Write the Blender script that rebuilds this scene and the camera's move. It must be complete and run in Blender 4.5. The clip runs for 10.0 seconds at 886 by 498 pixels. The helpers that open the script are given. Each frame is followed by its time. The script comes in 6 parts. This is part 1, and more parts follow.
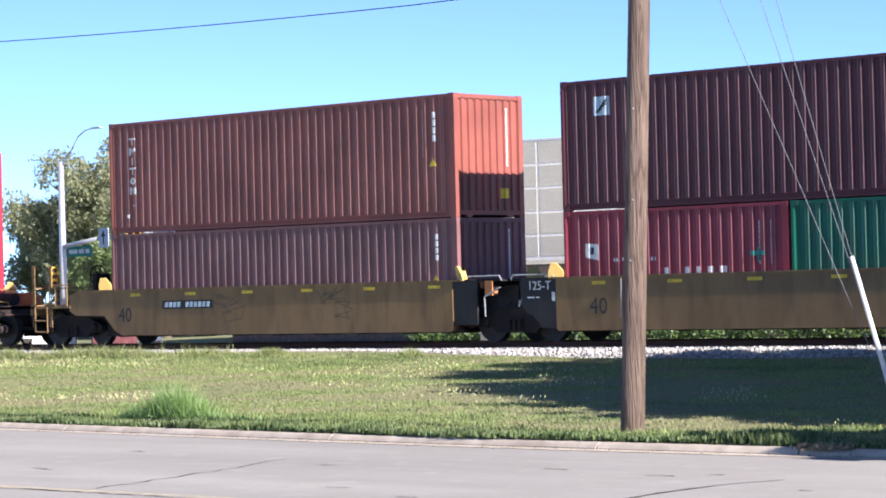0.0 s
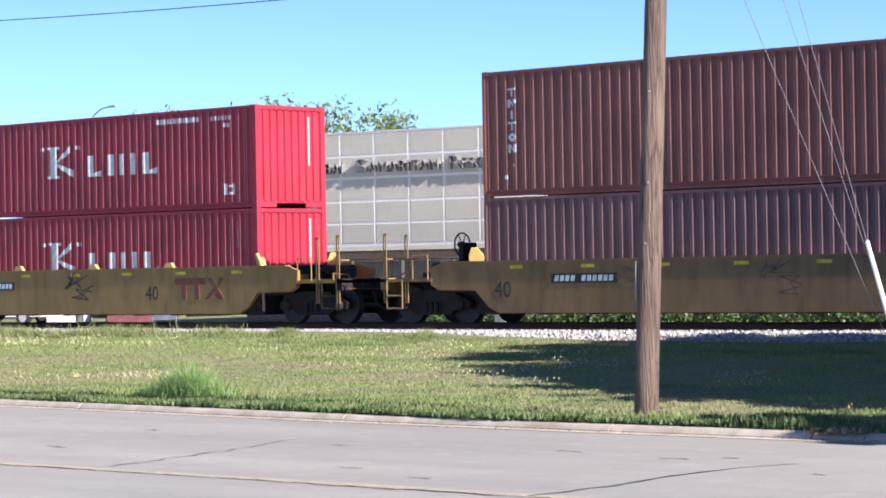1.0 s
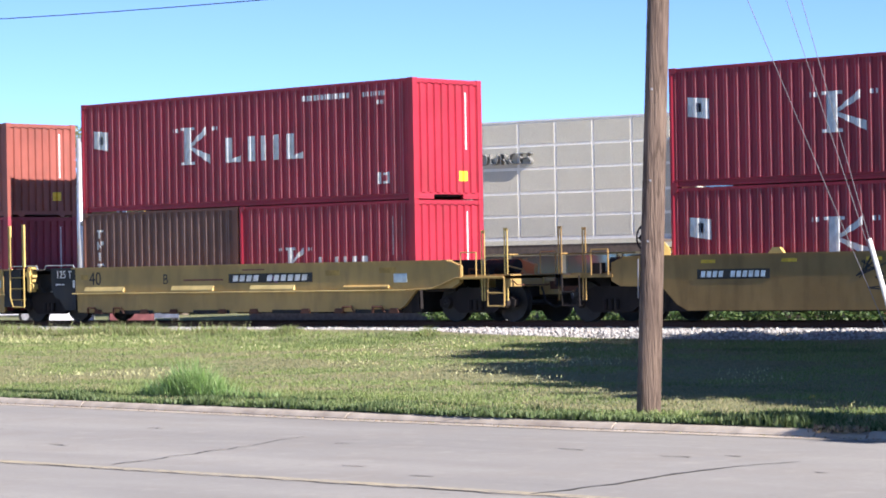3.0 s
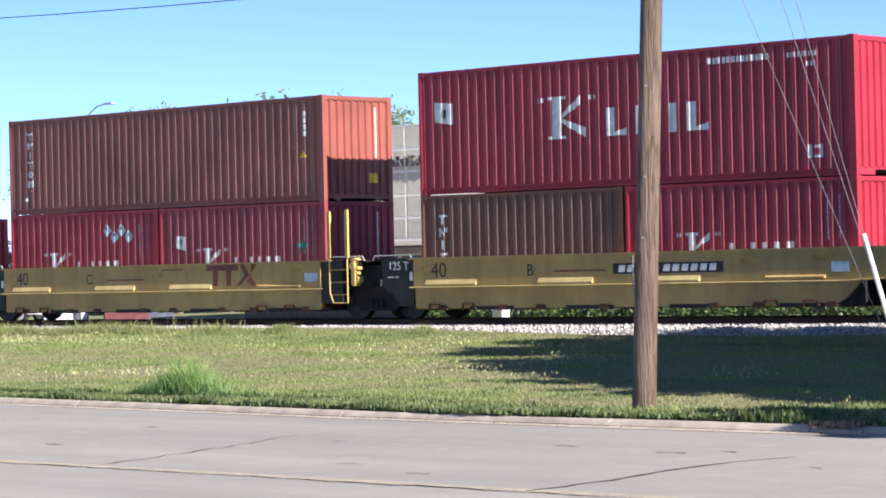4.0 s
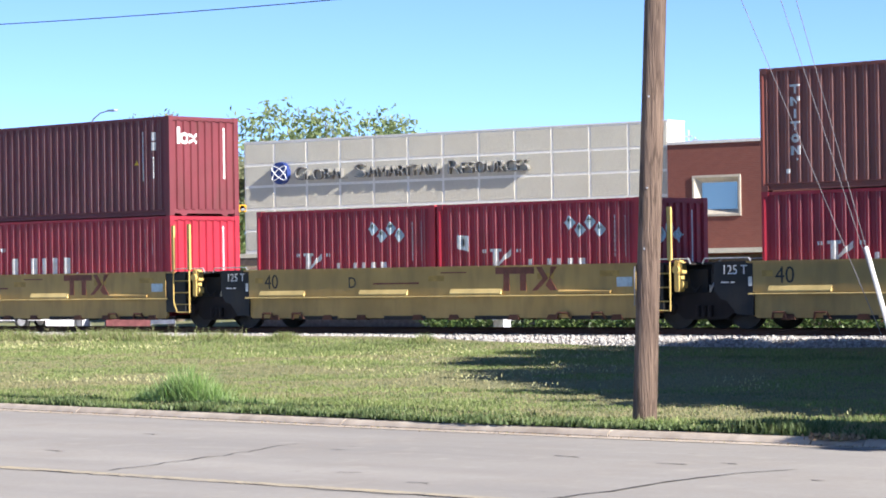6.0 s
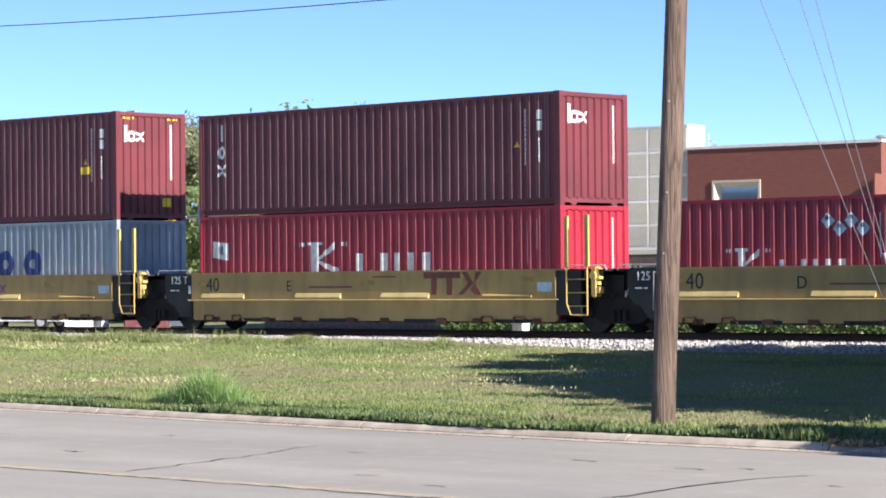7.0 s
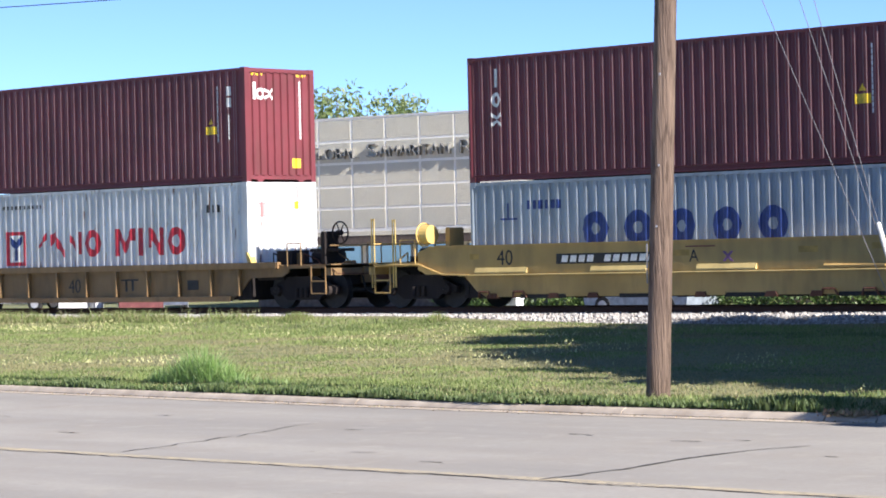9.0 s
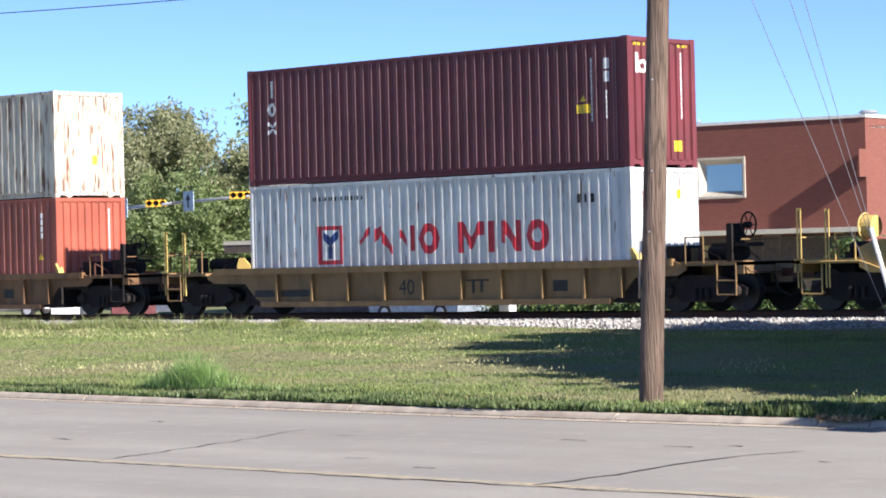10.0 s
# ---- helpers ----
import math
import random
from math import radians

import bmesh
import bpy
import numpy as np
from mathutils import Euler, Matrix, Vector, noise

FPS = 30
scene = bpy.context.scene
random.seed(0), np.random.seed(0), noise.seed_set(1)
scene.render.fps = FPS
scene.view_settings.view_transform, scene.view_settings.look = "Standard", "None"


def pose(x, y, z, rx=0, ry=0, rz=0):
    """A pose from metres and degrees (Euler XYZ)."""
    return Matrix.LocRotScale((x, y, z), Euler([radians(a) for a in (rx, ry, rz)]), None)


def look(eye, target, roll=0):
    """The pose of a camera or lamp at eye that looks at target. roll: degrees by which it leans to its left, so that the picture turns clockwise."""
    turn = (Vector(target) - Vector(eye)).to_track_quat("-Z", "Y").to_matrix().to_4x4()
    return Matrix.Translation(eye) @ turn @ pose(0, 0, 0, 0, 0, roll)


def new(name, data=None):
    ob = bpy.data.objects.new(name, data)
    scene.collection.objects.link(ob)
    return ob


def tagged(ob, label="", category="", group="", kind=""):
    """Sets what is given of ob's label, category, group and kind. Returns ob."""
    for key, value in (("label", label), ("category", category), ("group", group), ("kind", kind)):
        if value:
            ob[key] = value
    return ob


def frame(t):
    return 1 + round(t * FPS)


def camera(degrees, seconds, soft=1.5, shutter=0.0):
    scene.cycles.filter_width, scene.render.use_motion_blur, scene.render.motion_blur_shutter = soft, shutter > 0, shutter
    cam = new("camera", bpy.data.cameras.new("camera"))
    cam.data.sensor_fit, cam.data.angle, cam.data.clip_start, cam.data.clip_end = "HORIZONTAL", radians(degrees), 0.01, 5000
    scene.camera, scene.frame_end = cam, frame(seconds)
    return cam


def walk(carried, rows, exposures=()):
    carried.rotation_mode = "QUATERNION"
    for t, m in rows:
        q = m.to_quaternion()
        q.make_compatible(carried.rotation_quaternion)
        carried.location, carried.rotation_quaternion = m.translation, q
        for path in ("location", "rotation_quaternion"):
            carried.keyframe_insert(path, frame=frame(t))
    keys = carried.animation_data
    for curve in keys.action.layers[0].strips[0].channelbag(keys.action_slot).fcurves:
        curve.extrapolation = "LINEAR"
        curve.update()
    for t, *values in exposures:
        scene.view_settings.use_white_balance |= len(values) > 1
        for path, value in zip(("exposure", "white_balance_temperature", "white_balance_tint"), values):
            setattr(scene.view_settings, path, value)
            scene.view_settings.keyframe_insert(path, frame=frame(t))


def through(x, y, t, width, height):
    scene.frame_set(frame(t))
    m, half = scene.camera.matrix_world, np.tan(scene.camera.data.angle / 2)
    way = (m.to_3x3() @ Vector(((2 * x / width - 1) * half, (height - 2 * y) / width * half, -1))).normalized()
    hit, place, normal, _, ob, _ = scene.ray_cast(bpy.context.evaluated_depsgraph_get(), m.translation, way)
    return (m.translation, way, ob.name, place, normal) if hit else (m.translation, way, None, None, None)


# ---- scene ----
EYE = Vector((0.0, 0.0, 2.1))
cam = camera(18.99, 10.0, soft=1.8)

# seconds; yaw to the left of +y, pitch up and roll, in degrees
VIEW = [
    (0.0, 42.24, 0.88, -1.47),
    (0.5, 42.36, 0.64, -1.41),
    (1.0, 42.57, 0.48, -1.02),
    (1.5, 42.61, 0.28, -0.95),
    (2.0, 42.62, 0.34, -0.81),
    (2.5, 42.62, 0.40, -0.90),
    (4.0, 42.51, 0.38, -1.34),
    (4.5, 42.32, 0.26, -1.40),
    (5.0, 42.22, 0.43, -0.94),
    (5.5, 42.38, 0.52, -1.00),
    (7.0, 42.96, 0.66, -0.51),
    (7.5, 43.23, 0.44, -0.75),
    (8.0, 43.17, 0.26, -0.94),
    (8.5, 43.07, 0.14, -1.14),
    (9.0, 42.82, 0.14, -1.32),
    (9.5, 42.68, 0.27, -1.24),
    (10.0, 42.66, 0.26, -1.39),
]


def aim(yaw, pitch, roll):
    a, p = radians(yaw), radians(pitch)
    way = Vector((-math.sin(a) * math.cos(p), math.cos(a) * math.cos(p), math.sin(p)))
    return look(EYE, EYE + way * 10, roll)


walk(cam, [(t, aim(a, p, r)) for t, a, p, r in VIEW], exposures=[(0, 1.37, 5750, 16), (0.8, 1.31, 5750, 16), (1.5, 1.23, 5750, 16), (2.5, 1.20, 5750, 16), (4, 1.21, 5900, 14), (5.5, 1.29, 5900, 13), (7, 1.17, 5900, 13), (8, 1.24, 5900, 13), (9, 1.20, 5900, 13), (10, 1.10, 5900, 13)])

# ---- light ----
SUN_UP, SUN_TURN = 29.0, 2.1  # degrees above the horizon; turned from +x to the near side
a, e = radians(SUN_TURN), radians(SUN_UP)
SUN_WAY = Vector((math.cos(a) * math.cos(e), -math.sin(a) * math.cos(e), math.sin(e)))
world = bpy.data.worlds.new("sky")
scene.world = world
world.use_nodes = True
nt = world.node_tree
sky = nt.nodes.new("ShaderNodeTexSky")
sky.sky_type, sky.sun_disc = "NISHITA", False
sky.sun_elevation, sky.sun_rotation = e, radians(90 + SUN_TURN)
sky.altitude = 2600
sky.air_density, sky.dust_density, sky.ozone_density = 0.47, 0.0, 2.8
nt.nodes["Background"].inputs["Strength"].default_value = 0.097
nt.links.new(sky.outputs["Color"], nt.nodes["Background"].inputs["Color"])
sun = new("sun", bpy.data.lights.new("sun", "SUN"))
sun.data.energy, sun.data.angle, sun.data.color = 5.0, radians(0.5), (1.0, 0.90, 0.76)
sun.matrix_world = look(SUN_WAY * 200, (0, 0, 0))


# ---- materials ----
def nodes_of(name):
    m = bpy.data.materials.new(name)
    m.use_nodes = True
    return m, m.node_tree, m.node_tree.nodes["Principled BSDF"]


def coords(t, stretch=(1, 1, 1), kind="Object"):
    c = t.nodes.new("ShaderNodeTexCoord")
    mp = t.nodes.new("ShaderNodeMapping")
    mp.inputs["Scale"].default_value = stretch
    t.links.new(c.outputs[kind], mp.inputs["Vector"])
    return mp.outputs["Vector"]


def noisy(t, scale, stretch=(1, 1, 1), detail=4.0, lo=0.35, hi=0.65):
    n = t.nodes.new("ShaderNodeTexNoise")
    n.inputs["Scale"].default_value, n.inputs["Detail"].default_value = scale, detail
    t.links.new(coords(t, stretch), n.inputs["Vector"])
    r = t.nodes.new("ShaderNodeMapRange")
    r.inputs["From Min"].default_value, r.inputs["From Max"].default_value = lo, hi
    t.links.new(n.outputs["Fac"], r.inputs["Value"])
    return r.outputs["Result"]


def mixed(t, fac, a, b):
    m = t.nodes.new("ShaderNodeMix")
    m.data_type = "RGBA"
    t.links.new(fac, m.inputs["Factor"])
    for slot, v in ((6, a), (7, b)):
        if isinstance(v, tuple):
            m.inputs[slot].default_value = (*v, 1)
        else:
            t.links.new(v, m.inputs[slot])
    return m.outputs[2]


def times_value(t, fac, k):
    m = t.nodes.new("ShaderNodeMath")
    m.operation = "MULTIPLY"
    t.links.new(fac, m.inputs[0])
    m.inputs[1].default_value = k
    return m.outputs[0]


def bumped(t, b, height, strength, distance):
    n = t.nodes.new("ShaderNodeBump")
    n.inputs["Strength"].default_value, n.inputs["Distance"].default_value = strength, distance
    t.links.new(height, n.inputs["Height"])
    t.links.new(n.outputs["Normal"], b.inputs["Normal"])


def mul(c, k):
    return tuple(min(1, v * k) for v in c)


COLOURS = {}


def paint(name, c, rough=0.45, dirt=(0.09, 0.065, 0.05), grime=0.35, rust=0.0, metal=0.0):
    """Weathered paint on steel: broad fading, upright dirt streaks, rust spots, fine relief."""
    m, t, b = nodes_of(name)
    COLOURS[name] = c
    col = mixed(t, noisy(t, 0.6), mul(c, 0.82), mul(c, 1.12))
    col = mixed(t, times_value(t, noisy(t, 1.3, (2.6, 2.6, 0.7), 6, 0.46, 0.80), grime), col, dirt)
    if rust:
        col = mixed(t, times_value(t, noisy(t, 2.0, (5, 5, 0.7), 6, 0.62 - 0.16 * rust, 0.7 - 0.1 * rust), 0.9), col, (0.17, 0.062, 0.025))
    t.links.new(col, b.inputs["Base Color"])
    b.inputs["Roughness"].default_value, b.inputs["Metallic"].default_value = rough, metal
    b.inputs["Specular IOR Level"].default_value = 0.33 if "container" in name or "maroon" in name or "brown_paint" in name or "red_paint" in name else 0.2
    bumped(t, b, noisy(t, 9.0, detail=3), 0.10, 0.012)
    return m


def ridge_lit(mat):
    """The same paint made paler and rougher: sunlit lines painted on the bends of the corrugation."""
    name = mat.name + "_ridge_lit"
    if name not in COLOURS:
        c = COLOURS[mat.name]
        RIDGE_LIT[name] = paint(name, tuple(0.68 * v + 0.32 * 0.5 for v in c), 0.6, grime=0.25)
    return RIDGE_LIT[name]


RIDGE_LIT = {}


def plain(name, c, rough=0.6, metal=0.0, var=0.2, scale=6.0):
    m, t, b = nodes_of(name)
    col = mixed(t, noisy(t, scale), mul(c, 1 - var), mul(c, 1 + var))
    t.links.new(col, b.inputs["Base Color"])
    b.inputs["Roughness"].default_value, b.inputs["Metallic"].default_value = rough, metal
    bumped(t, b, noisy(t, scale * 6), 0.2, 0.01)
    return m


def speckled(name, dark, light, rough=0.9, scales=(0.35, 14.0), bump=0.5, dist=0.02):
    """Ground-like surface: broad patches and fine grain."""
    m, t, b = nodes_of(name)
    broad = mixed(t, noisy(t, scales[0], detail=6), dark, light)
    fine = mixed(t, noisy(t, scales[1], detail=5), mul(dark, 0.75), mul(light, 1.15))
    n = t.nodes.new("ShaderNodeMix")
    n.data_type = "RGBA"
    n.inputs["Factor"].default_value = 0.45
    t.links.new(broad, n.inputs[6])
    t.links.new(fine, n.inputs[7])
    t.links.new(n.outputs[2], b.inputs["Base Color"])
    b.inputs["Roughness"].default_value = rough
    bumped(t, b, noisy(t, scales[1] * 2, detail=6), bump, dist)
    return m


def islands(name, colours, rough=0.7, through=0.0):
    """Each island of the mesh takes its own tint from a row of colours."""
    m, t, b = nodes_of(name)
    g = t.nodes.new("ShaderNodeNewGeometry")
    r = t.nodes.new("ShaderNodeValToRGB")
    els = r.color_ramp.elements
    while len(els) < len(colours):
        els.new(0.5)
    for i, c in enumerate(colours):
        els[i].position, els[i].color = i / (len(colours) - 1), (*c, 1)
    t.links.new(g.outputs["Random Per Island"], r.inputs["Fac"])
    t.links.new(r.outputs["Color"], b.inputs["Base Color"])
    b.inputs["Roughness"].default_value = rough
    if through:
        tr, mx = t.nodes.new("ShaderNodeBsdfTranslucent"), t.nodes.new("ShaderNodeMixShader")
        t.links.new(r.outputs["Color"], tr.inputs["Color"])
        mx.inputs["Fac"].default_value = through
        t.links.new(b.outputs["BSDF"], mx.inputs[1])
        t.links.new(tr.outputs["BSDF"], mx.inputs[2])
        t.links.new(mx.outputs["Shader"], t.nodes["Material Output"].inputs["Surface"])
    return m


BROWN = paint("brown_container_paint", (0.29, 0.089, 0.067), 0.45)
DULL_BROWN = paint("dull_brown_paint", (0.235, 0.108, 0.108), 0.55)
OLD_BROWN = paint("old_brown_paint", (0.19, 0.085, 0.06), 0.55)
MAROON = paint("maroon_container_paint", (0.165, 0.038, 0.047), 0.5)
DARK_MAROON = paint("dark_maroon_paint", (0.130, 0.033, 0.041), 0.5)
RED = paint("red_container_paint", (0.385, 0.026, 0.047), 0.46, grime=0.3)
DULL_RED = paint("dull_red_paint", (0.33, 0.05, 0.07), 0.55)
GREEN = paint("green_container_paint", (0.015, 0.16, 0.09), 0.5)
BLUE_GREY = paint("blue_grey_container_paint", (0.35, 0.405, 0.465), 0.5)
PALE = paint("pale_grey_container_paint", (0.70, 0.715, 0.725), 0.5, grime=0.2, rust=0.04)
RUSTY_WHITE = paint("rusty_white_paint", (0.68, 0.625, 0.52), 0.55, grime=0.25, rust=0.6)
ORANGE_RED = paint("orange_red_paint", (0.42, 0.11, 0.07), 0.5, grime=0.45)
YELLOW = paint("yellow_wagon_paint", (0.50, 0.335, 0.12), 0.5, (0.16, 0.12, 0.065), 0.4)
OCHRE = paint("ochre_wagon_paint", (0.37, 0.235, 0.085), 0.55, (0.10, 0.065, 0.03), 0.55)
BROWN_OCHRE = paint("brown_ochre_wagon_paint", (0.28, 0.175, 0.078), 0.55, (0.10, 0.06, 0.04), 0.6)
RUST_ORANGE = paint("rust_orange_paint", (0.50, 0.21, 0.085), 0.6)
OLD_YELLOW = paint("old_yellow_wagon_paint", (0.27, 0.172, 0.082), 0.55, (0.10, 0.07, 0.04), 0.6)
RUST_YELLOW = paint("rusty_ochre_wagon_paint", (0.24, 0.135, 0.068), 0.6, (0.07, 0.045, 0.03), 0.65)
RAIL_YELLOW = paint("handrail_yellow", (0.70, 0.50, 0.16), 0.5, grime=0.4)
LEDGE = paint("pale_yellow_ledge", (0.62, 0.47, 0.19), 0.55)
BLACK = paint("black_wagon_paint", (0.03, 0.03, 0.032), 0.55, (0.06, 0.05, 0.04), 0.6)
GRIMY = paint("grimy_iron", (0.025, 0.021, 0.021), 0.85, (0.06, 0.045, 0.037), 0.5)
RUST_IRON = paint("rusty_iron", (0.13, 0.06, 0.04), 0.75)
WHEEL = plain("wheel_steel", (0.03, 0.026, 0.024), 0.6, 0.3)
# near-black for hoses, floors and lenses, and for the painted shade of slots
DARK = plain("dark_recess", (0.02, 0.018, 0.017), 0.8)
FADED_PATCH = plain("faded_amber_patch", (0.46, 0.285, 0.06), 0.6)
PLINTH = plain("brown_plinth_brick", (0.15, 0.12, 0.105), 0.8)
WHITE = plain("white_lettering", (0.78, 0.78, 0.76), 0.55, var=0.12)
BLUE = plain("blue_lettering", (0.022, 0.045, 0.19), 0.5)
SIGN_RED = plain("red_lettering", (0.55, 0.03, 0.05), 0.5)
RUSTY_MARK = plain("faded_rust_lettering", (0.20, 0.06, 0.035), 0.6)
SCRAWL = plain("faded_scrawl_paint", (0.15, 0.10, 0.06), 0.7)
BLACK_MARK = plain("black_lettering", (0.025, 0.022, 0.02), 0.6)
LABEL_YELLOW = plain("yellow_label", (0.80, 0.55, 0.03), 0.5)
PLACARD = plain("pale_blue_placard", (0.55, 0.66, 0.72), 0.5)
FADED_PINK = plain("faded_pink_mark", (0.52, 0.26, 0.26), 0.6)
PURPLE = plain("faded_purple_mark", (0.20, 0.09, 0.20), 0.6)
TEAL = plain("teal_mark", (0.03, 0.30, 0.24), 0.5)
CONCRETE = speckled("kerb_concrete", (0.40, 0.33, 0.26), (0.53, 0.455, 0.365), scales=(0.9, 3), bump=0.15)
CRACK = plain("tar_filled_crack", (0.075, 0.07, 0.065), 0.9)
LINE_YELLOW = speckled("worn_yellow_line", (0.325, 0.298, 0.255), (0.49, 0.405, 0.26), scales=(0.9, 7))
SOIL = speckled("grassy_soil", (0.165, 0.185, 0.07), (0.28, 0.27, 0.13), scales=(0.3, 7), bump=0.8, dist=0.04)
BARE = speckled("bare_red_earth", (0.25, 0.14, 0.08), (0.36, 0.22, 0.13), scales=(1.5, 14))
BALLAST = speckled("ballast_bed", (0.16, 0.15, 0.14), (0.34, 0.32, 0.30), scales=(1.0, 12), bump=1.0, dist=0.05)
STONES = islands("ballast_stone", [(0.22, 0.20, 0.19), (0.45, 0.43, 0.40), (0.55, 0.53, 0.50), (0.33, 0.29, 0.26)], 0.9)
BLADES = islands("grass_blades", [(0.17, 0.25, 0.065), (0.235, 0.315, 0.09), (0.30, 0.35, 0.125), (0.37, 0.38, 0.175)], 0.6, 0.42)
DEEP = islands("dark_grass_blades", [(0.125, 0.175, 0.055), (0.18, 0.235, 0.075), (0.235, 0.285, 0.105)], 0.6, 0.4)
LUSH = islands("lush_grass_blades", [(0.20, 0.33, 0.08), (0.30, 0.44, 0.14), (0.42, 0.52, 0.24)], 0.5, 0.5)
EDGE = islands("kerb_weed_blades", [(0.055, 0.09, 0.028), (0.10, 0.155, 0.045), (0.15, 0.205, 0.075), (0.22, 0.27, 0.12)], 0.6, 0.35)
DRY = islands("dry_grass_blades", [(0.22, 0.22, 0.09), (0.27, 0.26, 0.12), (0.325, 0.295, 0.155), (0.37, 0.33, 0.185)], 0.7, 0.3)
STALK = islands("dead_weed_stalks", [(0.17, 0.14, 0.08), (0.28, 0.25, 0.14), (0.30, 0.35, 0.12), (0.42, 0.44, 0.20)], 0.8, 0.2)
LITTER = islands("dead_leaf_litter", [(0.13, 0.085, 0.05), (0.24, 0.17, 0.10), (0.33, 0.26, 0.17), (0.17, 0.20, 0.07)], 0.8)
SEED = islands("pale_flower_heads", [(0.50, 0.50, 0.20), (0.62, 0.60, 0.34)], 0.7, 0.3)
LEAF_OLIVE = islands("olive_leaves", [(0.20, 0.23, 0.11), (0.285, 0.31, 0.155), (0.37, 0.38, 0.21), (0.47, 0.445, 0.29)], 0.55, 0.5)
LEAF_FRESH = islands("fresh_leaves", [(0.16, 0.22, 0.08), (0.24, 0.31, 0.12), (0.33, 0.38, 0.18)], 0.5, 0.48)
LEAF_DARK = islands("hedge_leaves", [(0.03, 0.06, 0.012), (0.06, 0.11, 0.025), (0.13, 0.17, 0.045)], 0.5, 0.3)
BARK = speckled("bark", (0.10, 0.075, 0.05), (0.20, 0.16, 0.12), scales=(1.5, 12))
PANEL = speckled("grey_aggregate_panel", (0.56, 0.527, 0.42), (0.64, 0.60, 0.485), scales=(0.5, 25), bump=0.3)
JOINT = plain("pale_joint_mortar", (0.88, 0.85, 0.76), 0.8, var=0.06)
CREAM = plain("cream_window_stone", (0.50, 0.45, 0.36), 0.7, var=0.08)
COPING = plain("pale_coping", (0.68, 0.66, 0.62), 0.7, var=0.08)
WIRE = plain("dull_wire", (0.20, 0.19, 0.20), 0.5, 0.3, 0.1)
FAR_ASPHALT = speckled("dark_street_asphalt", (0.10, 0.095, 0.095), (0.15, 0.14, 0.14), scales=(0.3, 10))
GALV = plain("galvanised_steel", (0.55, 0.56, 0.57), 0.4, 0.5, 0.1)
SIGNAL_YELLOW = plain("signal_yellow", (0.75, 0.42, 0.02), 0.45)
SIGN_GREEN = plain("sign_green", (0.02, 0.24, 0.15), 0.5)
CAR_WHITE = plain("white_car_paint", (0.75, 0.75, 0.76), 0.3)
CAR_SILVER = plain("silver_car_paint", (0.34, 0.39, 0.44), 0.3, 0.3)
CAR_RED = plain("dusty_red_car_paint", (0.17, 0.06, 0.06), 0.45)
CAR_BLUE = plain("grey_blue_car_paint", (0.10, 0.115, 0.16), 0.45)
TYRE = plain("tyre_rubber", (0.025, 0.025, 0.025), 0.85)
LETTER_METAL = plain("dark_sign_letters", (0.24, 0.235, 0.22), 0.4, 0.3)


def asphalt_material():
    """Old pale road surface: long wear bands along the traffic, blotches and fine grit."""
    m, t, b = nodes_of("worn_asphalt")
    col = mixed(t, noisy(t, 1.0, (0.11, 0.55, 1), 6), (0.285, 0.268, 0.243), (0.375, 0.35, 0.312))
    col = mixed(t, times_value(t, noisy(t, 0.7, detail=6, lo=0.45, hi=0.75), 0.5), col, (0.285, 0.25, 0.21))
    col = mixed(t, times_value(t, noisy(t, 14.0, detail=4), 0.3), col, (0.25, 0.23, 0.20))
    col = mixed(t, times_value(t, noisy(t, 2.6, detail=6, lo=0.55, hi=0.72), 0.4), col, (0.42, 0.385, 0.33))
    col = mixed(t, times_value(t, noisy(t, 5.0, (0.4, 1, 1), 5, 0.68, 0.74), 0.5), col, (0.17, 0.155, 0.14))
    t.links.new(col, b.inputs["Base Color"])
    b.inputs["Roughness"].default_value = 0.9
    bumped(t, b, noisy(t, 40.0, detail=4), 0.2, 0.01)
    return m


def wood_material():
    m, t, b = nodes_of("weathered_pole_wood")
    col = mixed(t, noisy(t, 5.0, (5, 5, 0.22), 6), (0.11, 0.074, 0.056), (0.205, 0.145, 0.108))
    col = mixed(t, times_value(t, noisy(t, 7.0, (2.5, 2.5, 0.35), 5, 0.56, 0.66), 0.75), col, (0.055, 0.035, 0.025))
    t.links.new(col, b.inputs["Base Color"])
    b.inputs["Roughness"].default_value = 0.85
    bumped(t, b, noisy(t, 9.0, (6, 6, 0.2), 6), 0.8, 0.02)
    return m


def brick_material():
    m, t, b = nodes_of("red_brick")
    br = t.nodes.new("ShaderNodeTexBrick")
    br.inputs["Scale"].default_value = 1.0
    br.inputs["Brick Width"].default_value, br.inputs["Row Height"].default_value = 0.22, 0.075
    br.inputs["Mortar Size"].default_value = 0.006
    br.inputs["Color1"].default_value, br.inputs["Color2"].default_value = (0.215, 0.068, 0.046, 1), (0.18, 0.055, 0.039, 1)
    br.inputs["Mortar"].default_value = (0.215, 0.115, 0.09, 1)
    c = t.nodes.new("ShaderNodeTexCoord")
    sep, com = t.nodes.new("ShaderNodeSeparateXYZ"), t.nodes.new("ShaderNodeCombineXYZ")
    add = t.nodes.new("ShaderNodeMath")
    t.links.new(c.outputs["Object"], sep.inputs[0])
    t.links.new(sep.outputs["X"], add.inputs[0])
    t.links.new(sep.outputs["Y"], add.inputs[1])
    t.links.new(add.outputs[0], com.inputs["X"])
    t.links.new(sep.outputs["Z"], com.inputs["Y"])
    t.links.new(com.outputs[0], br.inputs["Vector"])
    col = mixed(t, times_value(t, noisy(t, 0.5), 0.3), br.outputs["Color"], (0.17, 0.06, 0.045))
    t.links.new(col, b.inputs["Base Color"])
    b.inputs["Roughness"].default_value = 0.85
    return m


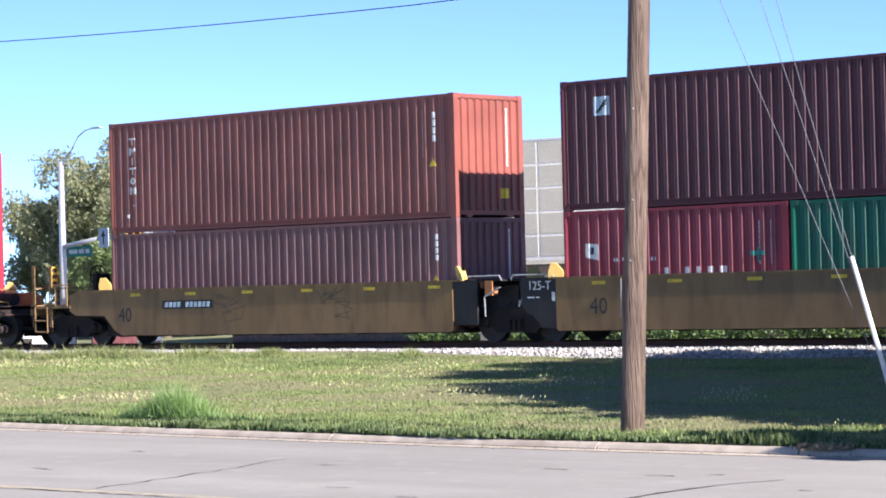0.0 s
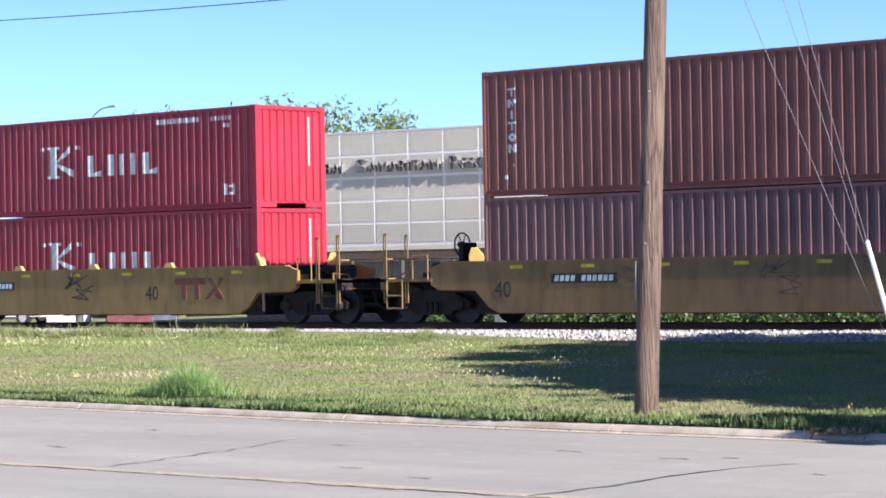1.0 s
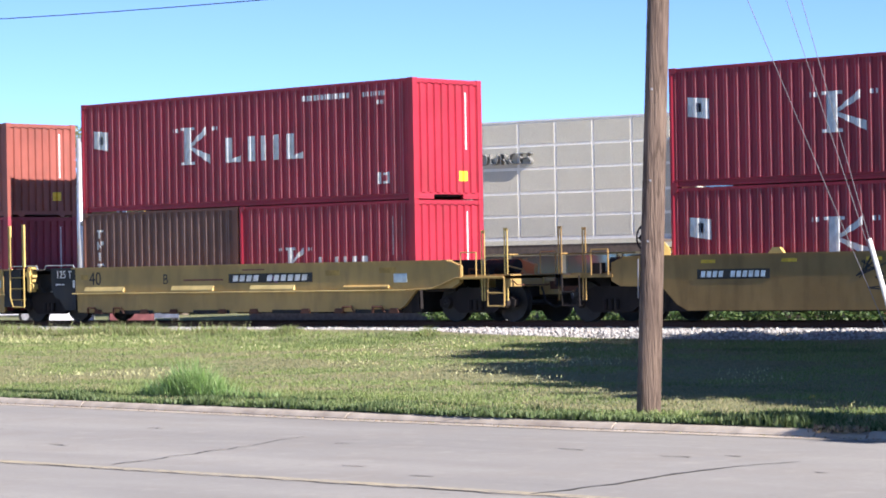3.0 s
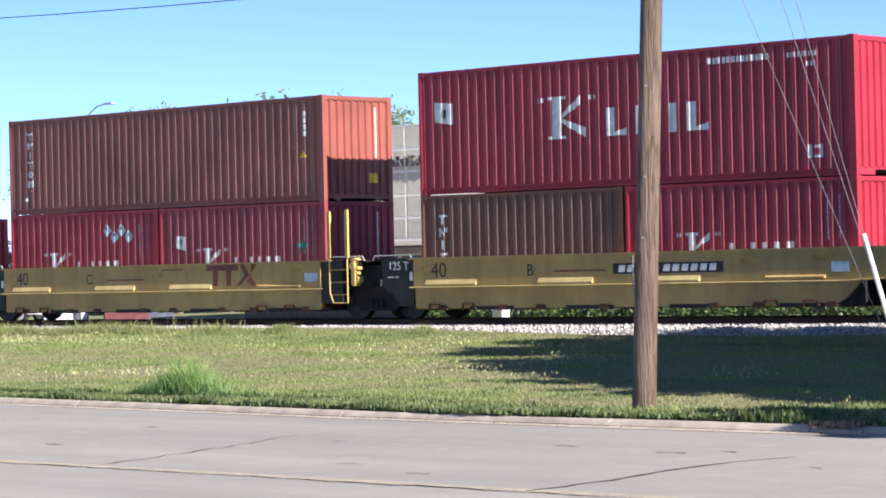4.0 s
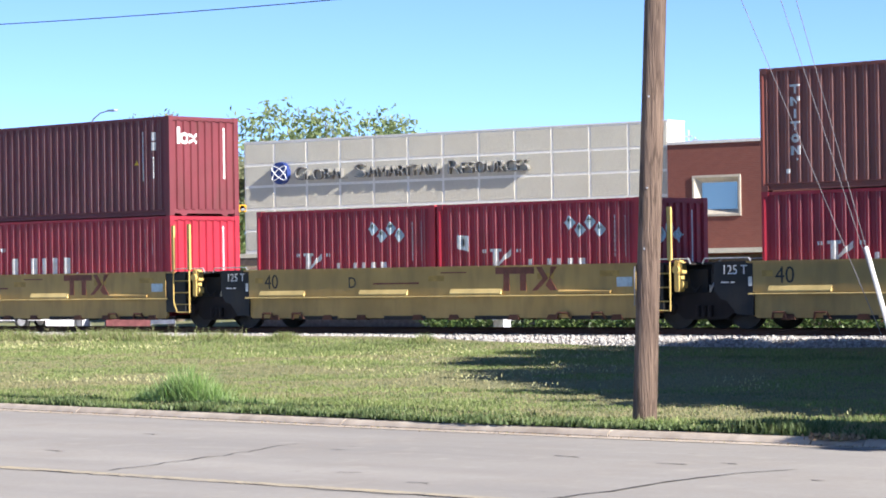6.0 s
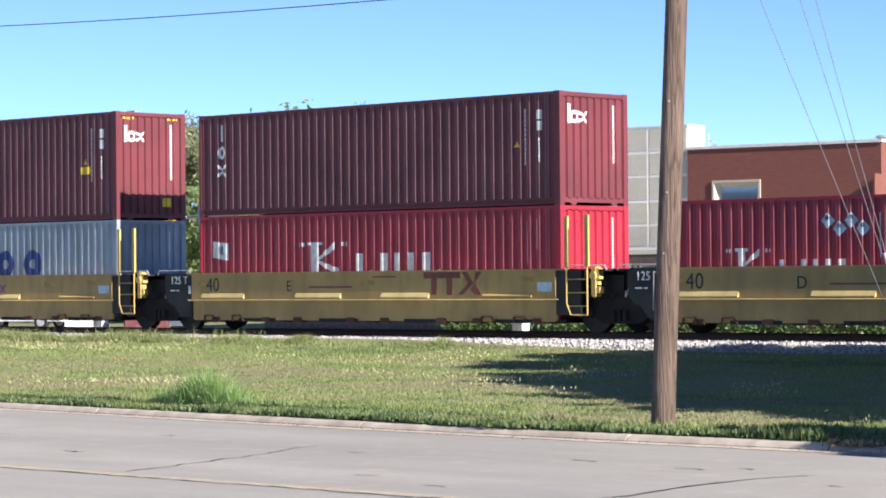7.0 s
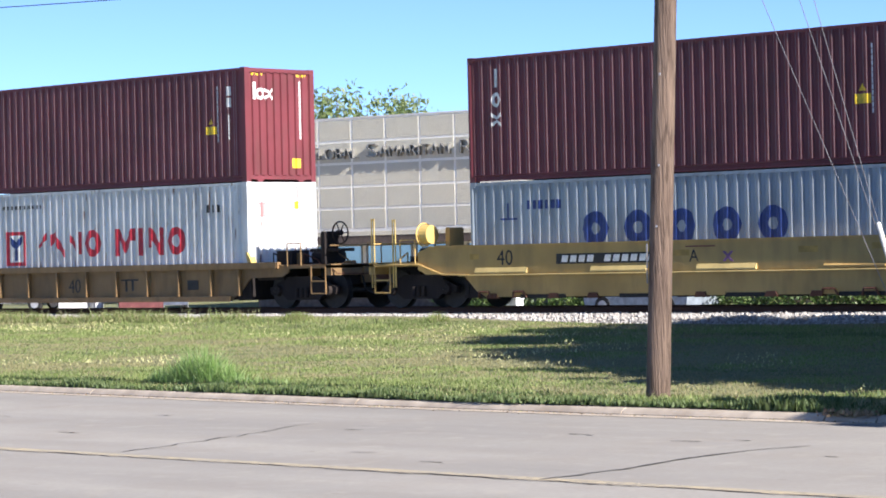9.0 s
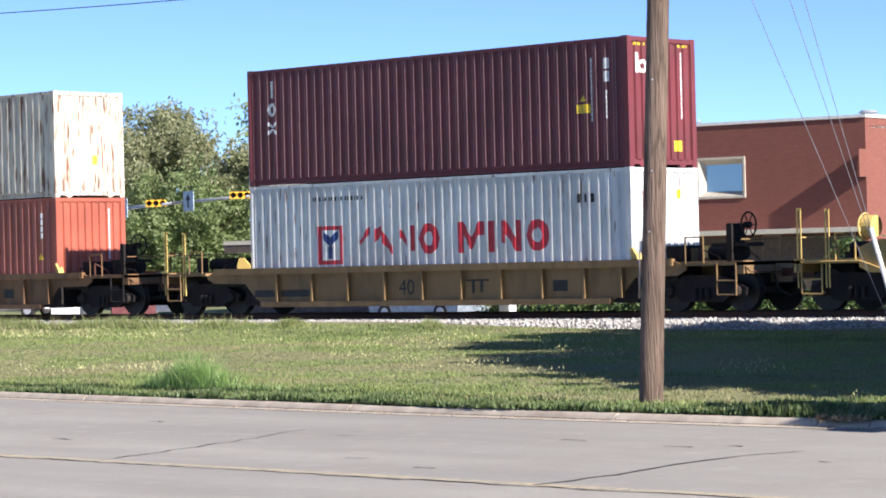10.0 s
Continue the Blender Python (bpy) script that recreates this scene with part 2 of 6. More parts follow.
def glass_material():
    m, t, b = nodes_of("window_glass")
    b.inputs["Base Color"].default_value = (0.30, 0.37, 0.40, 1)
    b.inputs["Roughness"].default_value, b.inputs["Metallic"].default_value = 0.06, 0.6
    return m


WOOD, BRICK, GLASS, ASPHALT = wood_material(), brick_material(), glass_material(), asphalt_material()


# ---- mesh helpers ----
class Shape:
    """Vertices and faces gathered for one mesh."""

    def __init__(self):
        self.v, self.f = [], []

    def face(self, *points):
        n = len(self.v)
        self.v += [tuple(p) for p in points]
        self.f.append(tuple(range(n, n + len(points))))
        return self

    def box(self, x0, x1, y0, y1, z0, z1, c=0.0):
        """A box with its upright and long edges cut by c."""
        if c <= 0:
            return self.prism([(x0, z0), (x1, z0), (x1, z1), (x0, z1)], y0, y1)
        return self.prism([(x0 + c, z0), (x1 - c, z0), (x1, z0 + c), (x1, z1 - c), (x1 - c, z1), (x0 + c, z1), (x0, z1 - c), (x0, z0 + c)], y0, y1)

    def prism(self, outline, y0, y1, axis="y"):
        """An outline in x, z drawn out from y0 to y1 (or in the plane across another axis)."""
        def at(p, d):
            return (p[0], d, p[1]) if axis == "y" else (d, p[0], p[1]) if axis == "x" else (p[0], p[1], d)
        n, k = len(self.v), len(outline)
        self.v += [at(p, y0) for p in outline] + [at(p, y1) for p in outline]
        self.f.append(tuple(range(n, n + k)))
        self.f.append(tuple(range(n + 2 * k - 1, n + k - 1, -1)))
        for i in range(k):
            j = (i + 1) % k
            self.f.append((n + j, n + i, n + k + i, n + k + j))
        return self

    def tube(self, a, b, r0, r1=None, sides=8, ends=True):
        a, b = Vector(a), Vector(b)
        r1 = r0 if r1 is None else r1
        w = (b - a).normalized()
        u = w.cross(Vector((0, 0, 1)) if abs(w.z) < 0.9 else Vector((1, 0, 0))).normalized()
        s = w.cross(u)
        n = len(self.v)
        for p, r in ((a, r0), (b, r1)):
            for i in range(sides):
                q = 2 * math.pi * i / sides
                self.v.append(tuple(p + (u * math.cos(q) + s * math.sin(q)) * r))
        for i in range(sides):
            j = (i + 1) % sides
            self.f.append((n + i, n + j, n + sides + j, n + sides + i))
        if ends:
            self.f.append(tuple(range(n + sides - 1, n - 1, -1)))
            self.f.append(tuple(range(n + sides, n + 2 * sides)))
        return self

    def rod(self, points, r, sides=6):
        for p, q in zip(points, points[1:]):
            self.tube(p, q, r, sides=sides)
        return self

    def mesh(self, name, mat, smooth=False):
        me = bpy.data.meshes.new(name)
        me.from_pydata(self.v, [], self.f)
        bm = bmesh.new()
        bm.from_mesh(me)
        bmesh.ops.remove_doubles(bm, verts=bm.verts, dist=0.00005)
        bmesh.ops.recalc_face_normals(bm, faces=bm.faces)
        bm.to_mesh(me)
        bm.free()
        me.materials.append(mat)
        if smooth:
            me.shade_smooth()
        return me


FINE = ("small_print", "code_print", "number_print", "stencil", "sign_bars", "graffiti", "placard_figure", "stripe_label")


def part(name, shape, mat, parent, label="", smooth=False):
    ob = new(name, shape.mesh(name, mat, smooth))
    ob.parent = parent
    return tagged(ob, label, kind="stuff" if name in FINE else "")


def again(ob, parent, m=None):
    """One more part on the mesh of ob."""
    o = new(ob.name.split(".")[0], ob.data)
    o.parent = parent
    if m is not None:
        o.matrix_basis = m
    return o


def thing(name, label, category, m=None, group="", kind=""):
    ob = tagged(new(name), label, category, group, kind)
    if m is not None:
        ob.matrix_basis = m
    return ob


def raw_mesh(name, v, f, mat):
    me = bpy.data.meshes.new(name)
    me.vertices.add(len(v))
    me.vertices.foreach_set("co", np.asarray(v, np.float32).ravel())
    f = np.asarray(f, np.int32)
    me.loops.add(f.size)
    me.loops.foreach_set("vertex_index", f.ravel())
    me.polygons.add(len(f))
    me.polygons.foreach_set("loop_start", np.arange(0, f.size, f.shape[1], dtype=np.int32))
    me.update(calc_edges=True)
    me.materials.append(mat)
    return me


def lettering(name, words, size, mat, parent, m, deep=0.004, spread=1.0, thin=0.0):
    """Raised letters in the built-in font, turned into a mesh."""
    cu = bpy.data.curves.new(name, "FONT")
    cu.offset = thin
    cu.body, cu.size, cu.extrude, cu.space_character, cu.resolution_u = words, size, deep, spread, 3
    cu.align_x, cu.align_y = "CENTER", "CENTER"
    tmp = bpy.data.objects.new("tmp", cu)
    me = bpy.data.meshes.new_from_object(tmp)
    bpy.data.objects.remove(tmp)
    bpy.data.curves.remove(cu)
    me.materials.clear()
    me.materials.append(mat)
    ob = new(name, me)
    ob.parent = parent
    ob.matrix_basis = m
    return ob


FRONT = Matrix.Rotation(radians(90), 4, "X")  # letters that face the near side

# ---- ground, road, track ----
TRACK_Y, RAIL_Z = 46.84, 0.86
SPEED = 12.572


def kerb_y(x):
    """The kerb runs slightly askew and straightens out towards the right."""
    return 26.5 - (0.085 if x < -24 else 0.012) * (x + 24)


def line_y(x):
    """The worn centre line; a long crack follows its near edge."""
    return 18.52 - 0.022 * (x + 16)


def bank_z(x, y):
    """Height of the grass between the kerb and the ballast."""
    u = min(1.0, max(0.0, (y - kerb_y(x) - 0.3) / 15.5))
    z = 0.115 + 0.435 * u
    if y > 41.5:
        z += 0.16 * min(1.0, (y - 41.5) / 2.5) * (1 if x < -43 else max(0.0, (-36 - x) / 7))
    return z + 0.035 * noise.noise((x * 0.35, y * 0.5, 0.3))


def ground_sheet():
    s = Shape()
    s.box(-1500, 1500, -300, 2500, -0.6, -0.12)
    ob = part("ground", s, SOIL, None)
    tagged(ob, "green and brown open ground reaching the horizon", "ground", kind="structure")


def road():
    s = Shape()
    xs = np.linspace(-160, 120, 57)
    for x0, x1 in zip(xs, xs[1:]):
        s.face((x0, kerb_y(x0) - 29, 0), (x1, kerb_y(x1) - 29, 0), (x1, kerb_y(x1) + 0.02, 0), (x0, kerb_y(x0) + 0.02, 0))
    ob = tagged(part("road", s, ASPHALT, None), "worn light grey asphalt road with dark cracks", "road", kind="structure")
    line = Shape()
    for x0, x1 in zip(xs, xs[1:]):
        y0, y1 = line_y(x0), line_y(x1)
        line.face((x0, y0, 0.004), (x1, y1, 0.004), (x1, y1 + 0.24, 0.004), (x0, y0 + 0.24, 0.004))
    part("centre_line", line, LINE_YELLOW, ob, "faded double yellow centre line")
    rng = random.Random(4)

    def crack_line(points, w, name="crack", wobble=0.05):
        """A wandering crack of changing width through the points."""
        s, pts = Shape(), []
        for (xa, ya), (xb, yb) in zip(points, points[1:]):
            n = max(3, int(math.hypot(xb - xa, yb - ya) / 0.22))
            for i in range(n):
                u = i / n
                pts.append((xa + (xb - xa) * u + rng.uniform(-wobble, wobble), ya + (yb - ya) * u + rng.uniform(-wobble, wobble), w * rng.uniform(0.5, 1.25)))
        pts.append((*points[-1], w * 0.4))
        (xa, ya), (xb, yb) = points[0], points[-1]
        k = math.hypot(xb - xa, yb - ya)
        ux, uy = -(yb - ya) / k, (xb - xa) / k
        for (xa, ya, wa), (xb, yb, wb) in zip(pts, pts[1:]):
            s.face((xa - ux * wa, ya - uy * wa, 0.008), (xb - ux * wb, yb - uy * wb, 0.008), (xb + ux * wb, yb + uy * wb, 0.008), (xa + ux * wa, ya + uy * wa, 0.008))
        part(name, s, CRACK, ob)

    def crack(x0, y0, x1, y1, w, name="crack"):
        crack_line([(x0, y0), (x1, y1)], w, name)

    crack_line([(-16.03, 18.6), (-16.1, 19.85), (-16.31, 20.9), (-16.4, 21.65), (-16.37, 22.3), (-16.18, 23.1)], 0.026, wobble=0.03)
    for k in range(8):
        xa = -41.0 + k * 3.7
        crack(xa, line_y(xa) - 0.03, xa + 3.7, line_y(xa + 3.7) - 0.03, (0.018, 0.012, 0.022, 0.014)[k % 4])
    crack(-22.6, 19.1, -23.3, 21.4, 0.016)
    crack(-23.3, 21.4, -24.2, 23.6, 0.012)
    crack(-31, 23.0, -29.3, 22.8, 0.014)
    for x, y in ((-18.61, 19.68), (-19.75, 23.37), (-17.97, 23.08), (-17.37, 23.42), (-15.29, 21.98), (-22.9, 22.9), (-26, 21), (-20.2, 20.3), (-27.5, 23.9)):
        crack(x, y, x + rng.uniform(0.2, 0.42), y + rng.uniform(-0.06, 0.06), 0.022, "patch")


def kerb():
    base = thing("kerb", "weathered pale concrete kerb along the road", "kerb", kind="structure")
    joints = [-64.0, -57.8, -51.6, -45.4, -39.2, -33.0, -26.5, -21.45, -18.3, -17.55, -12.0, -6.0, 0.0]
    for i, (x0, x1) in enumerate(zip(joints, joints[1:])):
        s = Shape()
        low = 0.02 if 17.5 < -x1 < 18.0 else 0.0
        y0, y1 = kerb_y(x0), kerb_y(x1)
        prof = [(-0.045, -0.1), (-0.03, 0.02), (0.0, 0.052), (0.03, 0.075 - low), (0.06, 0.088 - low), (0.1, 0.093 - low), (0.2, 0.095 - low), (0.21, -0.1)]
        n = len(s.v)
        for x, y in ((x0 + 0.012, y0), (x1 - 0.012, y1)):
            s.v += [(x, y + p, q) for p, q in prof]
        k = len(prof)
        for j in range(k):
            s.f.append((n + j, n + (j + 1) % k, n + k + (j + 1) % k, n + k + j))
        s.f += [tuple(range(n, n + k)), tuple(range(n + k, n + 2 * k))]
        part("kerb_stone", s, CONCRETE, base)
    g = Shape()
    for x0, x1 in zip(joints, joints[1:]):
        g.face((x0, kerb_y(x0) - 0.33, 0.006), (x1, kerb_y(x1) - 0.33, 0.006), (x1, kerb_y(x1) - 0.02, 0.006), (x0, kerb_y(x0) - 0.02, 0.006))
    part("gutter", g, CONCRETE, base, "concrete gutter strip with grit")


def bank():
    xs, us = np.arange(-130, 41, 1.0), np.linspace(0, 1, 36)
    v, f = [], []
    for x in xs:
        y0 = kerb_y(x) + 0.16
        for u in us:
            y = y0 + (44.4 - y0) * u
            v.append((x, y, bank_z(x, y)))
    k = len(us)
    for i in range(len(xs) - 1):
        for j in range(k - 1):
            f.append((i * k + j, (i + 1) * k + j, (i + 1) * k + j + 1, i * k + j + 1))
    ob = new("grass_bank", raw_mesh("grass_bank", v, f, SOIL))
    tagged(ob, "patchy green grass verge rising gently to the track", "grass verge", kind="structure")
    s = Shape()
    for cx, cy, rx, ry in ((-17.9, 26.75, 0.5, 0.22), (-24.5, 27.0, 1.3, 0.13), (-18.6, 29.3, 0.7, 0.4)):
        s.face(*[(cx + rx * math.cos(q) * (1 + 0.2 * math.sin(3 * q)), cy + ry * math.sin(q), bank_z(cx, cy) + 0.012) for q in np.linspace(0, 2 * math.pi, 15)[:-1]])
    tagged(part("bare_soil", s, BARE, None), "bare patches of reddish soil beside the kerb", "soil", kind="stuff")


def blades(name, label, spots, mat, tall, wide, category="grass"):
    """spots: x, y, z, size factor."""
    rng = np.random.default_rng(len(spots))
    p = np.asarray(spots)
    n = len(p)
    q = rng.uniform(0, 2 * math.pi, n)
    h = tall * p[:, 3] * rng.uniform(0.5, 1.35, n)
    w = wide * rng.uniform(0.6, 1.5, n)
    lean = h * rng.uniform(0.1, 0.9, n)
    r = rng.uniform(0, 2 * math.pi, n)
    dx, dy = np.cos(q) * w / 2, np.sin(q) * w / 2
    base = p[:, :3]
    v = np.empty((n, 3, 3))
    v[:, 0] = base - np.stack([dx, dy, 0 * dx + 0.02], 1)
    v[:, 1] = base + np.stack([dx, dy, 0 * dx - 0.02], 1)
    v[:, 2] = base + np.stack([np.cos(r) * lean, np.sin(r) * lean, h], 1)
    ob = new(name, raw_mesh(name, v.reshape(-1, 3), np.arange(3 * n).reshape(n, 3), mat))
    return tagged(ob, label, category, kind="stuff")


def grasses():
    rng = random.Random(7)
    green, dry, deep, edge, heads, lush, stalks = [], [], [], [], [], [], []
    while len(green) + len(dry) + len(deep) < 165000:
        y = rng.uniform(26, 43.6)
        x = -y * rng.uniform(0.60, 1.32)
        if y < kerb_y(x) + 0.2:
            continue
        patch = noise.noise((x * 0.28, y * 0.5, 4.0)) + 0.5 * noise.noise((x * 1.3, y * 1.8, 9.0))
        if rng.random() > 0.8 + 0.4 * patch:
            continue
        back = max(0.0, (y - 40) / 3.5) if x < -40 else 0.0
        # a thin, worn strip runs along the middle of the verge
        u = (y - kerb_y(x)) / (44 - kerb_y(x))
        worn = math.exp(-((u - 0.42 - 0.08 * noise.noise((x * 0.12, 5.0, 1.0))) / 0.24) ** 2)
        if rng.random() < 0.22 * worn:
            continue
        k = (0.62 + 0.5 * max(0, patch)) * (1 - 0.35 * worn) + 0.25 * back + (0.5 if y < kerb_y(x) + 1.2 else 0)
        tuft = noise.noise((x * 0.16, y * 0.42, 7.0)) + 0.6 * noise.noise((x * 0.9, y * 1.6, 2.0)) + 0.2 * rng.uniform(-1, 1)
        (deep if tuft > 0.2 + 0.3 * worn else green if patch + 0.25 * rng.uniform(-1, 1) + 0.4 * back > -0.17 + 0.3 * worn else dry).append((x, y, bank_z(x, y), k))
    while len(edge) < 26000:
        x = rng.uniform(-48, -13)
        y = kerb_y(x) + 0.12 + abs(rng.gauss(0, 0.38))
        k = 0.45 + 1.3 * max(0, noise.noise((x * 0.55, 2.0, 1.0)) + 0.25 * noise.noise((x * 2.5, 3.0, 1.0)))
        edge.append((x, y, bank_z(x, y), k))
    for cx, cy, r, n, k in ((-31.9, 28.6, 0.42, 1700, 1.0), (-31.5, 28.5, 0.45, 1000, 0.78), (-32.35, 28.4, 0.45, 600, 0.55), (-30.7, 28.3, 0.4, 300, 0.45), (-29.9, 28.2, 0.4, 160, 0.32)):
        for _ in range(n):
            d, q = r * math.sqrt(rng.random()), rng.uniform(0, 2 * math.pi)
            x, y = cx + 1.2 * d * math.cos(q), cy + 0.6 * d * math.sin(q)
            lush.append((x, y, bank_z(x, y), k * rng.uniform(0.5, 1.15) * (1.1 - 0.5 * d / r)))
    for cx, cy, r, n in ((-44.9, 43.3, 0.5, 1500), (-40.6, 43.5, 0.28, 420), (-51.0, 43.2, 2.8, 4200), (-47.6, 43.5, 1.4, 1300), (-56.0, 43.3, 3.2, 4200)):
        for _ in range(n):
            d, q = math.sqrt(rng.random()), rng.uniform(0, 2 * math.pi)
            x, y = cx + r * d * math.cos(q), cy + 0.4 * d * math.sin(q)
            (dry if rng.random() < 0.4 else green).append((x, y, bank_z(x, y) - 0.02, (2.9 if r < 1 else 3.9 if r > 2 else 2.6) * (1.1 - 0.7 * d * d)))
            if rng.random() < 0.07 and cx < -46:
                stalks.append((x, y, bank_z(x, y), rng.uniform(0.6, 1.3)))
    spots = [(-36.5 + rng.gauss(0, 1.8), 39.0 + rng.gauss(0, 1.2)) for _ in range(16)] + [(-51.0 + rng.gauss(0, 3.0), 41.5 + rng.gauss(0, 0.8)) for _ in range(30)]
    spots += [(-y * rng.uniform(0.66, 1.28), y) for y in (rng.uniform(27.4, 42) for _ in range(22))]
    for cx, cy in spots:
        for _ in range(rng.randrange(6, 34)):
            x, y = cx + rng.gauss(0, 0.35), cy + rng.gauss(0, 0.3)
            if y > kerb_y(x) + 2.6:
                heads.append((x, y, bank_z(x, y) + rng.uniform(0.04, 0.12), 1.0))
    blades("grass", "short patchy green grass on the verge", green, BLADES, 0.068, 0.026)
    blades("dark_grass", "darker olive-green clover and grass in patches on the verge", deep, DEEP, 0.06, 0.034)
    blades("dry_grass", "thin straw-coloured grass in patches on the verge", dry, DRY, 0.06, 0.026)
    blades("kerb_weeds", "dark green weeds spilling over the kerb edge", edge, EDGE, 0.115, 0.055, "weeds")
    blades("tall_grass", "clump of tall bright green grass in the verge", lush, LUSH, 0.53, 0.026)
    blades("weed_stalks", "thin dry weed stalks beside the ballast", stalks, STALK, 0.28, 0.016, "weeds")
    litter = [(-17.95 + rng.gauss(0, 0.2), 26.5 + rng.gauss(0, 0.1), 0.085 + rng.uniform(0, 0.06), 1.0) for _ in range(380)]
    litter += [(x, kerb_y(x) - abs(rng.gauss(0, 0.12)), 0.012, 0.35) for x in (rng.uniform(-45, -14) for _ in range(700))]
    blades("leaf_litter", "brown dead leaves gathered against the kerb", litter, LITTER, 0.022, 0.05, "leaf litter")
    blades("flower_heads", "pale yellow seed heads among the grass", heads, SEED, 0.03, 0.027, "wild flowers")


def track():
    ob = thing("railway_track", "single railway track on grey ballast", "railway track", kind="structure")
    s = Shape()
    c = TRACK_Y
    s.prism([(c - 3.3, 0.40), (c - 2.2, 0.66), (c - 1.5, 0.70), (c + 1.5, 0.70), (c + 2.2, 0.66), (c + 3.6, 0.0), (c - 3.3, 0.0)], -260, 200, axis="x")
    part("ballast_bed", s, BALLAST, ob)
    for y in (c - 0.7525, c + 0.7525):
        r = Shape()
        z = RAIL_Z
        r.prism([(y - 0.07, z - 0.17), (y + 0.07, z - 0.17), (y + 0.07, z - 0.15), (y + 0.01, z - 0.13), (y + 0.01, z - 0.045), (y + 0.036, z - 0.035), (y + 0.036, z - 0.006), (y + 0.03, z), (y - 0.03, z), (y - 0.036, z - 0.006), (y - 0.036, z - 0.035), (y - 0.01, z - 0.045), (y - 0.01, z - 0.13), (y - 0.07, z - 0.15)], -260, 200, axis="x")
        part("rail", r, RUST_IRON, ob, "rusty steel rail with a worn top")
    first = None
    for i in range(150):
        x = -85 + i * 0.52
        if first is None:
            first = part("sleeper", Shape().box(-0.11, 0.11, -1.3, 1.3, -0.17, 0, 0.015), GRIMY, ob)
            o = first
        else:
            o = again(first, ob)
        o.location = (x, c, RAIL_Z - 0.172)
    rng = np.random.default_rng(3)
    n = 26000
    x = rng.uniform(-68, -22, n)
    y = c - rng.uniform(0.9, 3.45, n)
    z = np.interp(c - y, [1.5, 2.2, 3.3], [0.70, 0.66, 0.40]) + rng.uniform(-0.005, 0.03, n)
    octa = np.array([(1, 0, 0), (-1, 0, 0), (0, 1, 0), (0, -1, 0), (0, 0, 1), (0, 0, -1)], float)
    tri = np.array([(0, 2, 4), (2, 1, 4), (1, 3, 4), (3, 0, 4), (2, 0, 5), (1, 2, 5), (3, 1, 5), (0, 3, 5)])
    size = rng.uniform(0.025, 0.055, (n, 1, 1)) * rng.uniform(0.6, 1.2, (n, 6, 1))
    q = rng.uniform(0, 2 * math.pi, n)
    co, si = np.cos(q)[:, None], np.sin(q)[:, None]
    p = octa[None] * size
    px, py = p[..., 0] * co - p[..., 1] * si, p[..., 0] * si + p[..., 1] * co
    v = np.stack([px + x[:, None], py + y[:, None], p[..., 2] * 0.8 + z[:, None]], -1).reshape(-1, 3)
    f = (tri[None] + 6 * np.arange(n)[:, None, None]).reshape(-1, 3)
    st = new("ballast_stones", raw_mesh("ballast_stones", v, f, STONES))
    tagged(st, "loose pale grey crushed stones beside the rails", "ballast", kind="stuff")


ground_sheet()
road()
kerb()
bank()
track()
grasses()


# ---- pole, wires ----
def pole():
    ob = thing("utility_pole", "weathered brown wooden utility pole leaning slightly", "utility pole", pose(-21.8, 27.65, 0.12))
    s = Shape()
    rows = [(0, 0.163), (1.5, 0.157), (4, 0.151), (7, 0.143), (10, 0.135), (13, 0.125)]
    for (z0, r0), (z1, r1) in zip(rows, rows[1:]):
        s.tube((0.053 * z0, 0, z0), (0.053 * z1, 0, z1), r0, r1, 18, ends=z1 == 13)
    part("shaft", s, WOOD, ob, smooth=True)
    part("ground_guard", Shape().box(-0.02, 0.02, -0.012, 0, 0, 0.52), WIRE, ob, "grey ground wire moulding").matrix_basis = pose(-0.03, -0.125, 1.55, 0, 3, -40)
    for z, x in ((3.1, 0.2), (2.3, 0.13), (4.3, 0.16)):
        part("nail", Shape().box(-0.012, 0.012, -0.01, 0, -0.012, 0.012), GALV, ob).matrix_basis = pose(0.053 * z + x * 0.3, -0.148, z)


def wires():
    s = Shape()
    pts = [(x, 27.72, 6.17 + 0.0014 * (x + 25.5) ** 2 - 0.0128 * min(0.0, x + 25.5)) for x in np.linspace(-75, -21.6, 40)]
    s.rod(pts, 0.008, 5)
    ob = thing("overhead_wire", "thin dark overhead wire tied to the pole", "overhead wire")
    part("cable", s, BLACK, ob)
    for name, lab, a, b in (("guy_wire", "thin steel guy wire running from pole to ground", (-21.37, 27.75, 8.1), (-17.99, 28.2, 0.33)),
                            ("guy_wire", "thin steel guy wire with pale plastic guard", (-21.19, 27.75, 11.5), (-18.0, 28.2, 0.3)),
                            ("guy_wire", "thin steel guy wire with pale plastic guard", (-21.26, 27.7, 10.25), (-17.94, 28.2, 0.3))):
        g = thing(name, lab, "guy wire", group="guy wires of the pole")
        part("strand", Shape().tube(a, b, 0.0048, sides=6), WIRE, g)
        if a[2] > 11:
            va, vb = Vector(a), Vector(b)
            way = (va - vb).normalized()
            part("guard", Shape().tube(vb + way * 0.1, vb + way * 2.17, 0.036, 0.03, 10), COPING, g, "white plastic guy guard")


pole()
wires()

# ---- containers ----
PITCH, DEPTH = 0.278, 0.036
W, LONG, SHORT, STD, HIGH = 2.438, 12.192, 6.058, 2.591, 2.896


def wave(x, pitch=PITCH, depth=DEPTH):
    """Depth of the trapezoid corrugation at x."""
    u = (x / pitch) % 1.0
    a = abs(u - 0.5)
    if pitch == 0.25:
        return depth * min(1.0, max(0.0, (a - 0.22) / 0.09))
    if a < 0.17:
        return depth * 0.13 * max(0.0, (a - 0.115) / 0.055)
    return depth * min(1.0, 0.13 + 0.87 * (a - 0.17) / 0.16)


